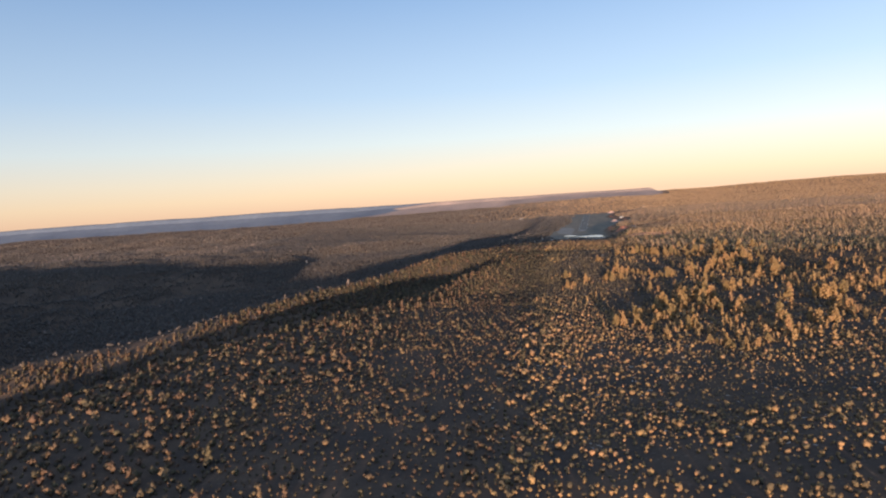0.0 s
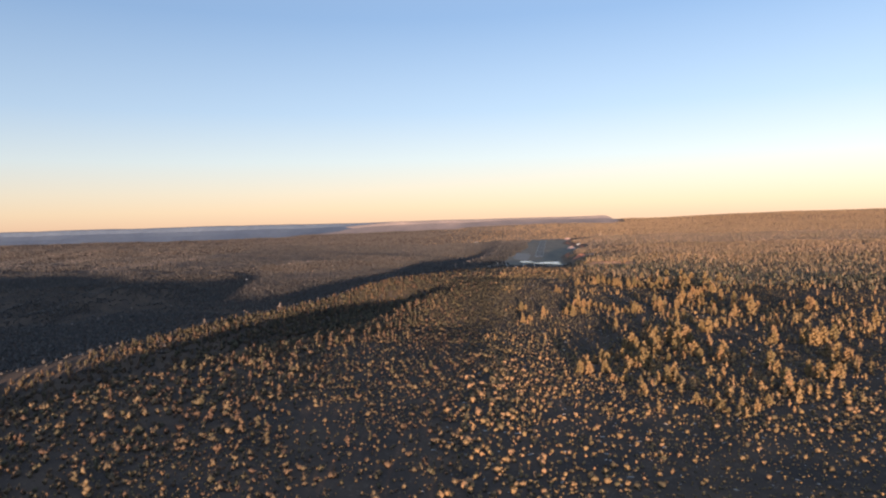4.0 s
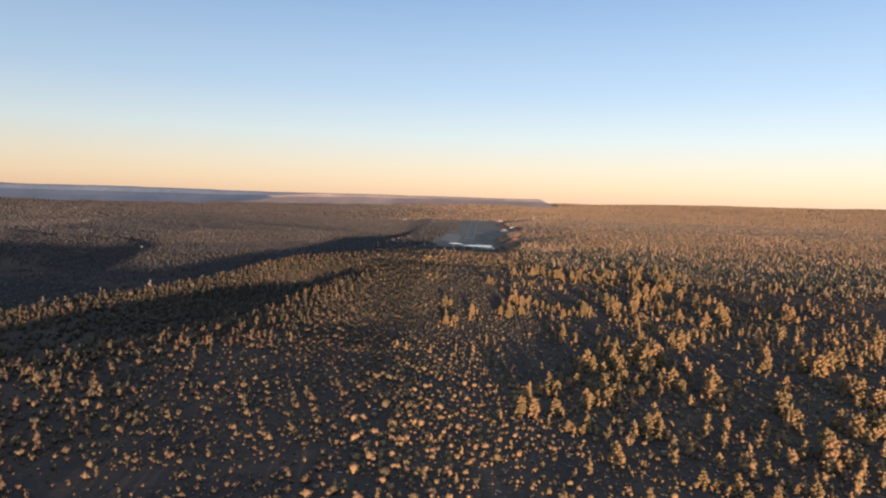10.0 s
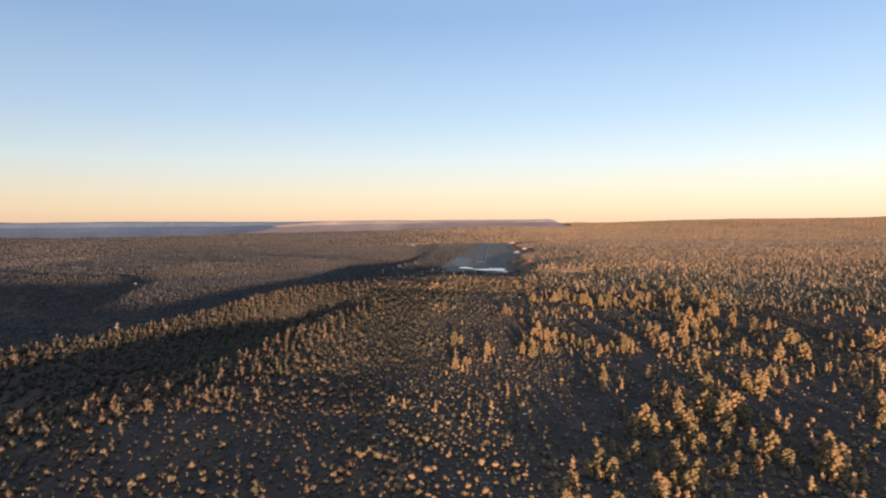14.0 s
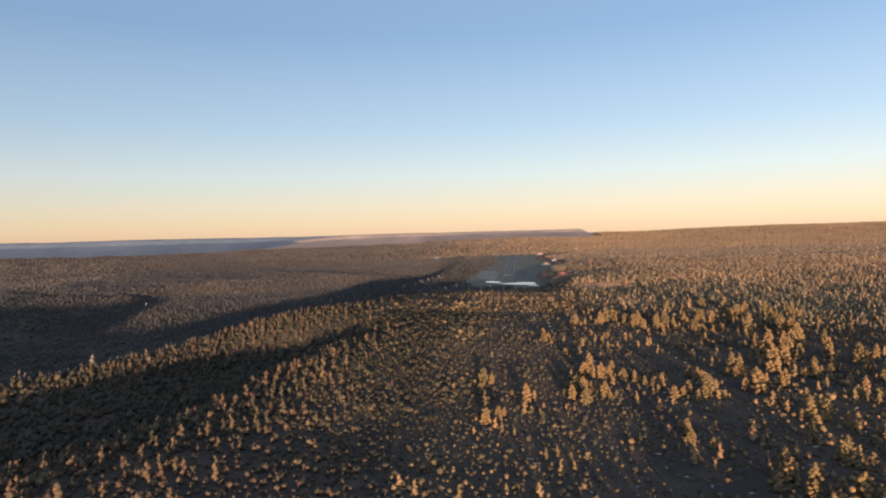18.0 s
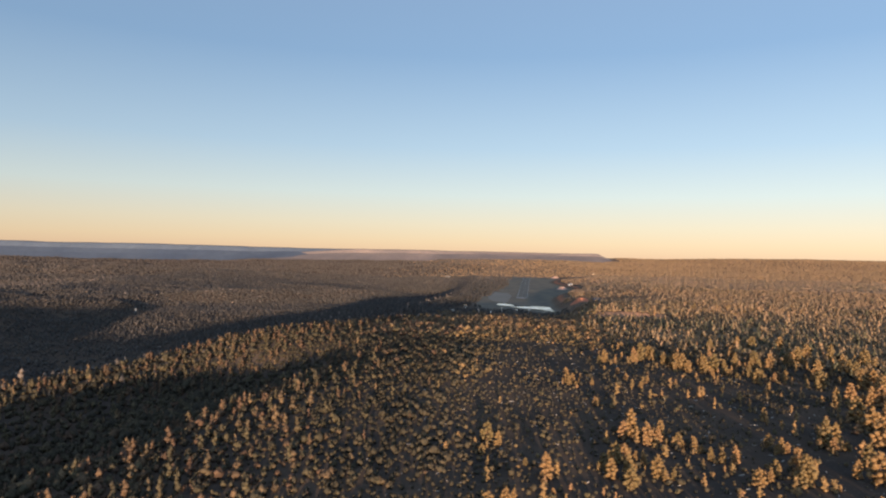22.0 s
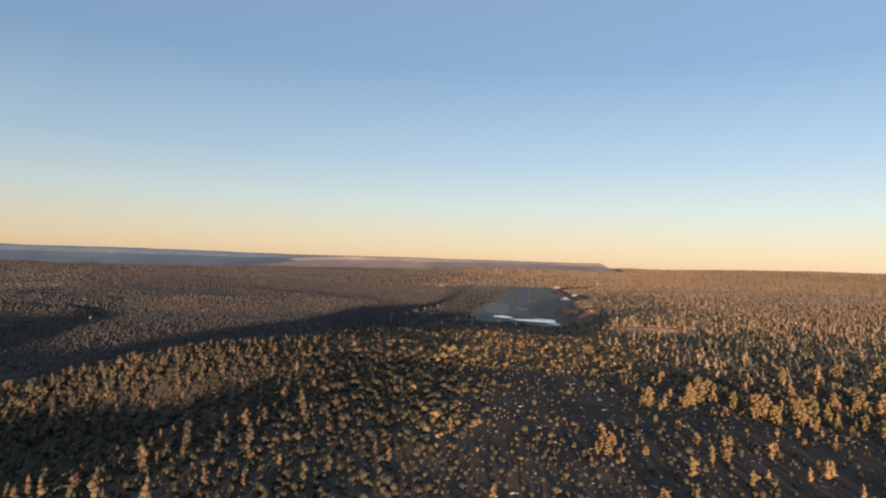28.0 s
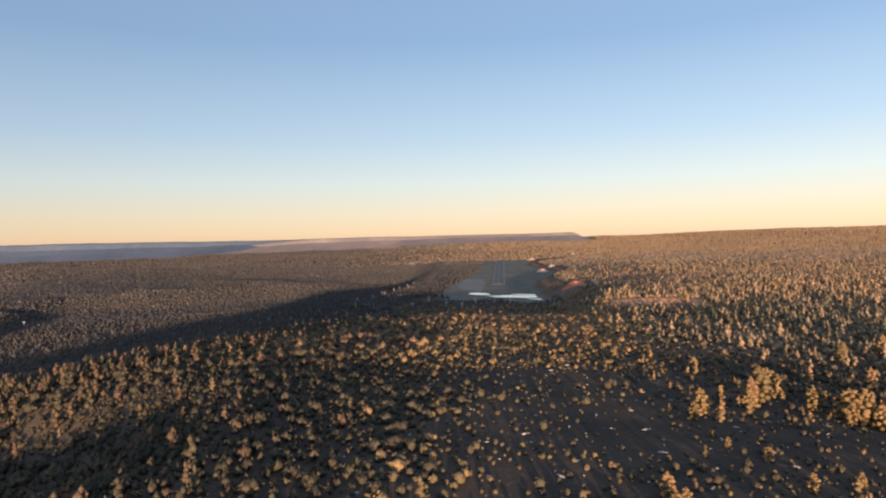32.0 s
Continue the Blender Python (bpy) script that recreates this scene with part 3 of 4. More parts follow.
def scatter(name, templates, xy, tall_m, wide, tone, label, category, sink=0.05, mat=None):
    """One joined mesh of many plants: a template each, with its own turn, height, width and tone."""
    r = np.random.default_rng(len(xy))
    pick = r.integers(0, len(templates), len(xy))
    turn = r.uniform(0, 2 * np.pi, len(xy))
    z = height(xy[:, 0], xy[:, 1])
    vs, fs, ts, at = [], [], [], 0
    for k, (tv, tf) in enumerate(templates):
        i = np.flatnonzero(pick == k)
        if not len(i):
            continue
        c, s = np.cos(turn[i])[:, None], np.sin(turn[i])[:, None]
        w, hgt = wide[i][:, None], tall_m[i][:, None]
        v = np.stack([(tv[:, 0] * c - tv[:, 1] * s) * w + xy[i, 0][:, None], (tv[:, 0] * s + tv[:, 1] * c) * w + xy[i, 1][:, None],
                      (tv[:, 2] - sink) * hgt + z[i][:, None]], -1)
        f = tf[None] + (np.arange(len(i)) * len(tv))[:, None, None] + at
        vs.append(v.reshape(-1, 3))
        fs.append(f.reshape(-1, 3))
        ts.append(np.repeat(tone[i], len(tf)))
        at += len(i) * len(tv)
    me = link_mesh(name, np.concatenate(vs), np.concatenate(fs), mat or M_LEAF, True)
    me.attributes.new("tone", "FLOAT", "FACE").data.foreach_set("value", np.concatenate(ts).astype(np.float32))
    return tagged(new(name, me), label, category, kind="stuff")


def jittered(x0, x1, y0, y1, gap, seed):
    r = np.random.default_rng(seed)
    gx, gy = np.meshgrid(np.arange(x0, x1, gap), np.arange(y0, y1, gap))
    return np.c_[gx.ravel(), gy.ravel()] + r.uniform(-0.5, 0.5, (gx.size, 2)) * gap * 1.15


def in_sight(p, margin=60):
    return (p[:, 0] > -1.02 * (p[:, 1] + 120) - margin) & (p[:, 0] < 0.62 * (p[:, 1] + 60) + margin)


def airfield(x, y):
    """True on the open airfield."""
    west, edge = field_edges(y)
    yard = (x > 130) & (x < 228) & (y > 2045) & (y < 2170)
    shore = (x > 60) & (x < 158) & (y > 2045) & (y < 2100)
    return yard | shore | ((y > 2085 + 30 * np.sin(x / 23) + 20 * step(80, 130, x)) & (y < 3720) & (x < edge - 8 + 30 * step(2180, 2300, y)) & (x > west))


def wood(x, y):
    """How thickly tall trees stand, 0 to 1."""
    right = step(40, 170, x) * step(540, 640, y) * (1 - 0.75 * step(880, 1050, y)) * (1 - step(1350, 1420, y)) * (0.12 + 0.6 * step(0.42, 0.58, fbm(x, y, 110, 41))) * (1 - 0.25 * step(560, 600, y) * (1 - step(300, 360, x)) * (1 - step(1150, 1250, y)))
    rim = np.exp(-((off_line(x, y, RIM_FAR)) / 55) ** 2) * 1.2 + np.exp(-((off_line(x, y, RIM_NEAR)) / 50) ** 2) * 0.6
    beyond = step(200, 260, x) * step(1700, 1900, y) * 0.35
    slope = 0.16 * np.exp(-(off_line(x, y, SIDE_CANYON) / 150) ** 2)
    return np.clip(right + slope + rim + beyond + 0.10 * step(0.5, 0.7, fbm(x, y, 90, 43)), 0, 1)


def crown(x, y):
    """1 on the thickly grown crown of the hill before the pond."""
    return step(-200, -120, x) * (1 - step(100, 180, x)) * step(1340, 1440, y)


def dim(x, y):
    """1 on the thinly grown shoulder before the hill, kept dark through the tone."""
    return step(-110, -50, x) * (1 - step(90, 150, x)) * step(740, 830, y) * (1 - step(1120, 1180, y))


def east_wood(x, y):
    """How thickly the wood stands on the hill east of the pond, 0 to 1."""
    return step(1330, 1520, y + 0.8 * (x - 220)) * step(90, 210, x) * (1 - 0.5 * step(0.5, 0.62, fbm(x, y, 70, 58)) * (1 - step(1700, 1800, y)))


def plant_all():
    r = np.random.default_rng(5)
    # scrub on the plateau and its slopes
    p = np.concatenate([jittered(-900, -220, 60, 2040, 6.7, 1), jittered(-220, -60, 60, 2040, 5.6, 2), jittered(-420, -60, 850, 1500, 6.0, 17), jittered(-60, 640, 300, 1350, 4.3, 11), jittered(-60, 260, 1350, 1800, 4.3, 13), jittered(-60, 260, 1800, 2040, 5.8, 14), jittered(260, 1180, 1350, 2040, 6.4, 16), jittered(640, 1180, 900, 1350, 7.0, 15)])
    p = p[in_sight(p)]
    x, y = p.T
    cover = 0.08 + 0.2 * (1 - step(-40, 20, x)) + 0.2 * step(1250, 1350, y) + (0.95 - 0.4 * step(0, 60, x) * (1 - step(900, 1000, y))) * step(0.40, 0.56, 0.6 * fbm(x, y, 34, 51) + 0.4 * fbm(x, y, 120, 52)) + 0.1 * step(1000, 1200, y) + 0.5 * crown(x, y) + 0.25 * (1 - step(-60, 0, x)) + 0.35 * (1 - step(-40, 20, x)) * step(930, 1000, y) + 0.1 * (1 - step(700, 800, y)) * step(40, 140, x) + 0.4 * (1 - step(520, 620, y)) * step(330, 400, y) * step(-60, 0, x)
    keep = r.random(len(p)) < np.clip(cover + 0.6 * dim(x, y), 0, 1) * (1 - 0.9 * clearing(x, y)) * (1 - 0.82 * meadow(x, y)) * (1 - 0.3 * step(60, 110, x) * step(600, 680, y) * (1 - step(940, 1000, y)))
    keep &= ~airfield(x, y) & (x > main_canyon(y) + 40) & (r.random(len(p)) > 0.85 * east_wood(x, y))
    p = p[keep]
    x, y = p.T
    hgt = (1 - 0.12 * dim(x, y)) * (1 + 0.4 * crown(x, y)) * (1 + 0.35 * (1 - step(-60, 0, x)) * step(930, 1000, y)) * (1 + 0.6 * (1 - step(-280, -160, x))) * np.clip(np.exp(r.normal(0.88, 0.36, len(p))), 1.0, 5.5) * (0.8 + 0.5 * fbm(x, y, 110, 61)) * (1 - 0.12 * step(1000, 1150, y)) * (1 - 0.24 * step(-40, 20, x) * (1 - step(1250, 1350, y)))
    # tone also shifts by place, standing in for shaded shoulder and sunlit crown
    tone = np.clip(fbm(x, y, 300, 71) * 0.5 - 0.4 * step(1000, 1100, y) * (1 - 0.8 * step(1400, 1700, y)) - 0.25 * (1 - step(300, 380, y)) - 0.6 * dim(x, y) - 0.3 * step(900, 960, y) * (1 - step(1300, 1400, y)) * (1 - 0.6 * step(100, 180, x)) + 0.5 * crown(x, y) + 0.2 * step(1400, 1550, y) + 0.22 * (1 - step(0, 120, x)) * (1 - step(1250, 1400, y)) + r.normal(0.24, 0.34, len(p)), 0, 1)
    wide = hgt * r.uniform(0.85, 1.25, len(p))
    east = x > -40 + 90 * (fbm(x, y, 60, 91) - 0.5)
    below = east & (x < 270) & (y > 310) & (y < 1360)
    scatter("juniper_scrub", [round_bush(s) for s in range(10)], p[below], hgt[below], wide[below], tone[below], "rounded olive and golden junipers dotted over the dark ground", "scrub")
    east &= ~below
    west = ~east & ~below
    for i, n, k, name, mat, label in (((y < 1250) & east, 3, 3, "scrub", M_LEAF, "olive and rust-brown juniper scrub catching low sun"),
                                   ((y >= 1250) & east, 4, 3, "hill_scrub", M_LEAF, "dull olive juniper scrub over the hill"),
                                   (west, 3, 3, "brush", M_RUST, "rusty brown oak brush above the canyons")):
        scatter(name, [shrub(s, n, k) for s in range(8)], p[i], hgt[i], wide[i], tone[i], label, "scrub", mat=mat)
    # low tufts between the bushes
    p = jittered(-320, 420, 380, 1400, 4.2, 12)
    p = p[in_sight(p, 0)]
    x, y = p.T
    p = p[(r.random(len(p)) < (1 - 0.75 * (1 - step(60, 110, x)) * step(680, 740, y)) * (0.12 + 0.5 * meadow(x, y) + 0.85 * step(0.42, 0.56, 0.6 * fbm(x, y, 34, 51) + 0.4 * fbm(x, y, 120, 52)))) & (x > main_canyon(y) + 60)]
    hgt = r.uniform(0.7, 1.6, len(p))
    scatter("grass_tufts", [far_tree(s + 40) for s in range(5)], p, hgt, hgt * r.uniform(1.2, 2.2, len(p)),
            np.clip(r.normal(0.38, 0.2, len(p)) - 0.42 * step(700, 850, p[:, 1]), 0, 1), "low dry tufts and seedlings between the bushes", "tufts")
    # taller trees
    p = jittered(-900, 1180, 100, 2000, 7.0, 2)
    p = p[in_sight(p)]
    x, y = p.T
    keep = (r.random(len(p)) < wood(x, y) * 0.7 * (1 - 0.9 * meadow(x, y))) & ~airfield(x, y) & (x > main_canyon(y) + 40)
    p = p[keep]
    hgt = r.uniform(4, 9.5, len(p)) * (1 + 0.25 * step(40, 170, p[:, 0]) * (1 - step(1000, 1200, p[:, 1]))) * (1 + 0.3 * (1 - step(-120, -40, p[:, 0])))
    tone = np.clip(r.normal(0.5, 0.2, len(p)) + 0.16 * step(40, 170, p[:, 0]) + r.normal(0.0, 0.2, len(p)) * (1 - step(-80, 0, p[:, 0])), 0, 1)
    wide = hgt * r.uniform(0.8, 1.15, len(p))
    east = p[:, 0] > -40 + 60 * (fbm(p[:, 0], p[:, 1], 60, 91) - 0.5)
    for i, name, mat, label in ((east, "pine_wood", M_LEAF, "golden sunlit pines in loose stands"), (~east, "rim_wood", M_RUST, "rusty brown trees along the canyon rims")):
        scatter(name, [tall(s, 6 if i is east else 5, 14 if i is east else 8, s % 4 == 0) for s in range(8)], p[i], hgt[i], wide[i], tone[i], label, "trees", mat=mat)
    p = jittered(90, 1250, 1180, 2010, 6.2, 22)
    p = p[in_sight(p)]
    x, y = p.T
    p = p[(r.random(len(p)) < east_wood(x, y) * (1 - clearing(x, y) * 2)) & ~airfield(x, y)]
    hgt = np.clip(np.exp(r.normal(1.78, 0.36, len(p))), 2.5, 12)
    # tone grows paler with distance, haze painted into the leaves
    scatter("hill_wood", [tall(s + 30, 3, 3, s % 3 == 0) for s in range(8)], p, hgt, hgt * r.uniform(1.0, 1.4, len(p)),
            np.clip(0.9 * fbm(p[:, 0], p[:, 1], 150, 83) + r.normal(0.1, 0.24, len(p)) - 0.25 * (1 - step(1450, 1850, p[:, 1])), 0, 1), "orange-brown woodland on the rise beside the pond", "woodland", mat=M_HAZYLEAF)
    p = jittered(90, 1250, 1290, 2010, 4.2, 26)
    p = p[in_sight(p)]
    x, y = p.T
    p = p[(r.random(len(p)) < 0.9 * east_wood(x, y) * (1 - clearing(x, y) * 2)) & ~airfield(x, y)]
    hgt = r.uniform(2.2, 4.4, len(p))
    scatter("hill_undergrowth", [far_tree(s + 120) for s in range(6)], p, hgt, hgt * r.uniform(1.8, 3.0, len(p)),
            np.clip(r.normal(0.45, 0.2, len(p)), 0, 1), "brown oak brush filling the woodland floor", "brush", mat=M_HAZYLEAF)
    p = jittered(158, 330, 1860, 2075, 5.2, 24)
    x, y = p.T
    p = p[~airfield(x, y) & (r.random(len(p)) < 0.75) & (y < 2050 - 0.3 * (x - 118)) & (clearing(x, y) < 0.2)]
    hgt = r.uniform(5, 9.5, len(p))
    scatter("bank_wood", [tall(s + 50, 4, 4, s % 2 == 0) for s in range(8)], p, hgt, hgt * r.uniform(0.9, 1.4, len(p)),
            np.clip(r.normal(0.5, 0.25, len(p)), 0, 1), "golden-brown trees on the bank above the pond", "woodland", mat=M_HAZYLEAF)
    # the same scrub goes on to both sides of the flight
    p = jittered(-1000, 900, -250, 1500, 8.0, 44)
    x, y = p.T
    p = p[(~in_sight(p) | ((y < 295) & (x > -60))) & (x > main_canyon(y)) & (r.random(len(p)) < 0.2 + 0.8 * step(0.38, 0.58, fbm(x, y, 60, 51)))]
    hgt = np.clip(np.exp(r.normal(0.5, 0.3, len(p))), 0.8, 3)
    scatter("outlying_scrub", [far_tree(s + 80) for s in range(6)], p, hgt, hgt * r.uniform(0.9, 1.5, len(p)),
            np.clip(r.normal(0.45, 0.25, len(p)), 0, 1), "juniper scrub spreading to the sides of the plateau", "scrub")
    p = jittered(120, 900, 150, 1300, 9.0, 45)
    p = p[~in_sight(p) & (r.random(len(p)) < 0.1 + 0.4 * step(0.45, 0.6, fbm(p[:, 0], p[:, 1], 110, 41)))]
    hgt = r.uniform(3, 5.5, len(p))
    scatter("outlying_pines", [tall(s + 110, 3, 4, s % 3 == 0) for s in range(6)], p, hgt, hgt * r.uniform(0.9, 1.2, len(p)),
            np.clip(r.normal(0.6, 0.2, len(p)), 0, 1), "young golden pines in loose stands beside the flight", "trees")
    # the canyon and the plain beyond it
    p = np.concatenate([jittered(-2600, 200, 500, 2600, 8.8, 3), jittered(-1750, -700, 800, 1800, 8.0, 35)])
    p = p[in_sight(p)]
    x, y = p.T
    side = main_canyon(y) - x
    p = p[(side > -90) & (r.random(len(p)) < 0.45 + 0.55 * step(0.4, 0.6, fbm(x, y, 150, 53))) & ~airfield(x, y)]
    hgt = np.clip(np.exp(r.normal(1.42, 0.35, len(p))), 1.8, 9)
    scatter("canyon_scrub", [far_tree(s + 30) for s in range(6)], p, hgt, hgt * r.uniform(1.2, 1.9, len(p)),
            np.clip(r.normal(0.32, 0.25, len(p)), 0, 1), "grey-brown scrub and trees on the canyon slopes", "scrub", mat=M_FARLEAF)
    p = jittered(-1500, -110, 2450, 3700, 7.5, 37)
    p = p[in_sight(p)]
    p = p[r.random(len(p)) < 0.85]
    hgt = r.uniform(3, 6.5, len(p))
    # low tone paints this slope as if shaded
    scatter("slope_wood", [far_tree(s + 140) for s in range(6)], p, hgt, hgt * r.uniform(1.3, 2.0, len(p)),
            np.clip(r.normal(0.3, 0.22, len(p)), 0, 1), "brown woodland on the canyon's far slope, darkened for shade", "woodland", mat=M_FARLEAF)
    p = jittered(-190, 150, 1930, 2160, 5.2, 38)
    x, y = p.T
    p = p[(r.random(len(p)) < 0.8) & (y < 2165 - 70 * step(30, 80, x) + 14 * np.sin(x / 17)) & (x < 140)]
    hgt = r.uniform(1.8, 4.5, len(p))
    scatter("shore_scrub", [shrub(s + 150, 2, 3) for s in range(6)], p, hgt, hgt * r.uniform(1.1, 1.6, len(p)),
            np.clip(r.normal(0.35, 0.25, len(p)), 0, 1), "dark willow scrub between the hill and the pond", "scrub", mat=M_FARLEAF)
    p = jittered(-1500, -20, 1150, 2600, 26, 33)
    p = p[in_sight(p)]
    side = main_canyon(p[:, 1]) - p[:, 0]
    p = p[(side > -20) & (side < 380) & (r.random(len(p)) < 0.55) & ~airfield(p[:, 0], p[:, 1])]
    hgt = r.uniform(7, 14, len(p))
    scatter("pale_trees", [tall(s + 70, 3, 10, False) for s in range(6)], p, hgt, hgt * r.uniform(0.8, 1.2, len(p)),
            np.clip(r.normal(0.92, 0.1, len(p)), 0, 1), "scattered pale leafless trees standing out of the canyon's shade", "trees", mat=M_FARLEAF)
    # woods round the airfield and out to the hills
    p = np.concatenate([jittered(120, 2600, 1990, 3700, 7.2, 4), jittered(-3800, 120, 2000, 3700, 10.0, 5)])
    p = p[in_sight(p)]
    x, y = p.T
    p = p[(r.random(len(p)) < 0.6 + 0.4 * step(0.35, 0.6, fbm(x, y, 200, 55))) & ~airfield(x, y)]
    p = p[(main_canyon(p[:, 1]) - p[:, 0] > -40) | (p[:, 0] > 120) | (p[:, 1] > 2200)]
    east = p[:, 0] > 120 + 900 * (fbm(p[:, 0], p[:, 1], 160, 88) - 0.5) * step(3250, 3600, p[:, 1])
    for i, name, mat, label in ((east, "far_wood", M_HAZYLEAF, "distant orange-brown woodland east of the airfield"),
                                (~east, "plain_wood", M_FARLEAF, "woodland on the far plain, its brown dulled for haze and shade")):
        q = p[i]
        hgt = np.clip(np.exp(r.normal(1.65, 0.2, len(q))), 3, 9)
        wide = hgt * r.uniform(1.4, 2.0, len(q)) * (1.0 if mat == M_HAZYLEAF else 1.15)
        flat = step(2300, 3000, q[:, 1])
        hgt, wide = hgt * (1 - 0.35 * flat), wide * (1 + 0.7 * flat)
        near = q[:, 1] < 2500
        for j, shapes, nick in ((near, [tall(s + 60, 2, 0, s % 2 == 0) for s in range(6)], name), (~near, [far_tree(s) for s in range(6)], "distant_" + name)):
            # tone drops west of the airfield for its shade, rises eastward for haze
            scatter(nick, shapes, q[j], hgt[j], wide[j], np.clip(0.8 * fbm(q[j, 0], q[j, 1], 150, 83) + r.normal(0.1 + 0.25 * (mat == M_HAZYLEAF), 0.2, j.sum()) - (0.25 * (1 - step(2300, 2900, q[j, 1])) + 0.5 * step(-520, -400, q[j, 0]) * (1 - step(3350, 3500, q[j, 1])) if mat == M_FARLEAF else 0), 0, 1), label, "woodland", mat=mat)
    p = np.concatenate([jittered(-5000, -1600, 3700, 4880, 14, 6), jittered(-1600, 4200, 3700, 4880, 10.5, 7)])
    p = p[in_sight(p)]
    p = p[(p[:, 1] < far_line(p[:, 0]) - 150) | (p[:, 0] > 690)]
    hgt = r.uniform(3.0, 4.6, len(p))
    wide = hgt * r.uniform(3.0, 4.2, len(p))
    tone = np.clip(r.normal(0.66, 0.1, len(p)), 0, 1)
    warm = r.random(len(p)) < step(-700, 700, p[:, 0])
    for i, name, mat in ((warm, "horizon_wood", M_HAZYLEAF), (~warm, "mesa_wood", M_FARLEAF)):
        scatter(name, [far_tree(s + 9) for s in range(4)], p[i], hgt[i], wide[i], tone[i], "far brown woodland rising to the horizon", "woodland", mat=mat)


plant_all()


# ---- pond, heap and clearings at the runway's end ----
patch("pond", 79, 2206, 61, 24, 0, M_WATER, "shallow pond, whitened in colour for the reflected evening sky", "pond", 4, flat=-1.7, lean=-0.35)
patch("pond_arm", 6, 2285, 21, 26, 0, M_WATER, "narrow arm of the pale pond", "pond", 9, flat=-1.69, lean=-0.6)
patch("pond_inlet", 100, 2240, 30, 13, 0, M_WATER, "thin pale inlet of the pond", "pond", 15, flat=-1.68, lean=-0.5)
patch("pond_outlet", 114, 2140, 25, 9, 0, M_WATER, "thin pale outlet of the pond", "pond", 18, flat=-1.68, lean=-0.5)
patch("gravel_yard", -5, 2560, 34, 190, 0.25, M_CLEARED, "cleared grey gravel beside the runway", "gravel", 12, lean=0.0)


# ---- pine trees of their own ----
def tube(bm, a, b, ra, rb, sides=6):
    d = (Vector(b) - Vector(a))
    q = d.to_track_quat("Z", "Y").to_matrix()
    rings = []
    for c, r in ((Vector(a), ra), (Vector(b), rb)):
        rings.append([bm.verts.new(c + q @ Vector((r * math.cos(2 * math.pi * k / sides), r * math.sin(2 * math.pi * k / sides), 0))) for k in range(sides)])
    for k in range(sides):
        bm.faces.new((rings[0][k], rings[0][(k + 1) % sides], rings[1][(k + 1) % sides], rings[1][k]))
    bm.faces.new(rings[1])


def pine_tree(seed, slim, top):
    """A pine ten metres tall: bent trunk, limbs, and a crown of tufts with gaps. top: 0 a rounded crown, 1 a pointed one."""
    r = np.random.default_rng(seed + 100)
    tree = new("pine_tree")
    bm = bmesh.new()
    lean = r.normal(size=2) * 0.2
    at = lambda u: (lean[0] * u * u, lean[1] * u * u, -0.3 + 10 * u)
    for k in range(5):
        tube(bm, at(k / 5), at((k + 1) / 5), 0.2 * (1 - k / 5.6), 0.2 * (1 - (k + 1) / 5.6))
    tufts = []
    n = 26
    for k in range(n):
        u = 0.1 + 0.84 * (k + r.uniform(-0.4, 0.4)) / n
        reach = slim * (np.sin(np.pi * min(1, 0.2 + 0.7 * u)) * (1 - top) + 1.15 * (1.06 - u) * top) * r.uniform(0.55, 1.1)
        a = k * 2.4 + r.uniform(-0.5, 0.5)
        p = at(u)
        tip = (p[0] + reach * math.cos(a), p[1] + reach * math.sin(a), p[2] + r.uniform(-0.25, 0.35))
        tube(bm, p, tip, 0.07 * (1.1 - u), 0.025, 4)
        tufts.append((tip, 0.42 + 0.28 * reach))
        if reach > 0.9:
            tufts.append(((p[0] + 0.45 * reach * math.cos(a), p[1] + 0.45 * reach * math.sin(a), tip[2] + 0.15), 0.5))
    for u, w in ((0.88, 0.62), (0.94, 0.5), (0.99, 0.34)):
        tufts.append((at(u), w))
    part("trunk", bm, M_BARK, tree, "brown tapered trunk with bare limbs")
    pieces = []
    for c, w in tufts:
        pieces.append(blob(np.array(c), (w * 0.95, w * 0.95, w * 0.9), r, 0.28))
        m = 32
        d = r.normal(size=(m, 3))
        d /= np.linalg.norm(d, axis=1, keepdims=True)
        pieces.append(leaves(np.array(c) + d * r.uniform(0.5, 1.1, (m, 1)) * (w, w, 0.95 * w), 0.17, r))
    crown = new("crown", link_mesh("crown", *join(pieces), M_PINE, True))
    crown.parent = tree
    return tagged(tree, "golden-green pine with an uneven tufted crown in low sun", "tree", "pines on the plateau")


PINES = [pine_tree(1, 1.9, 0.15), pine_tree(2, 2.2, 0.05), pine_tree(3, 1.9, 0.55), pine_tree(4, 2.1, 0.2), pine_tree(5, 1.8, 0.4), pine_tree(6, 2.3, 0.3),
         pine_tree(7, 1.9, 0.75), pine_tree(8, 2.4, 0.1)]
planted, kept_places = [], []


def plant(x, y, h, k):
    m = pose(x, y, float(height(x, y)), 0, 0, (k * 137) % 360) @ Matrix.Diagonal((h / 10 * (1.25 if h < 9 else 1.12), h / 10 * (1.25 if h < 9 else 1.12), h / 10, 1))
    first = PINES[k % len(PINES)]
    if k < len(PINES):
        kept_places.append((first, m))
        t = first
    else:
        t = copy_thing(first, m)
    size = "tall" if h >= 12.5 else "young" if h < 8 else "middling"
    tagged(t, size + " golden-green pine with an uneven tufted crown in low sun")
    planted.append((x, y, h))


def stand(*trees):
    """One stand of pines: x, y and height of each."""
    for x, y, h in trees:
        plant(x, y, min(1.05 * h, 18.0), len(planted))


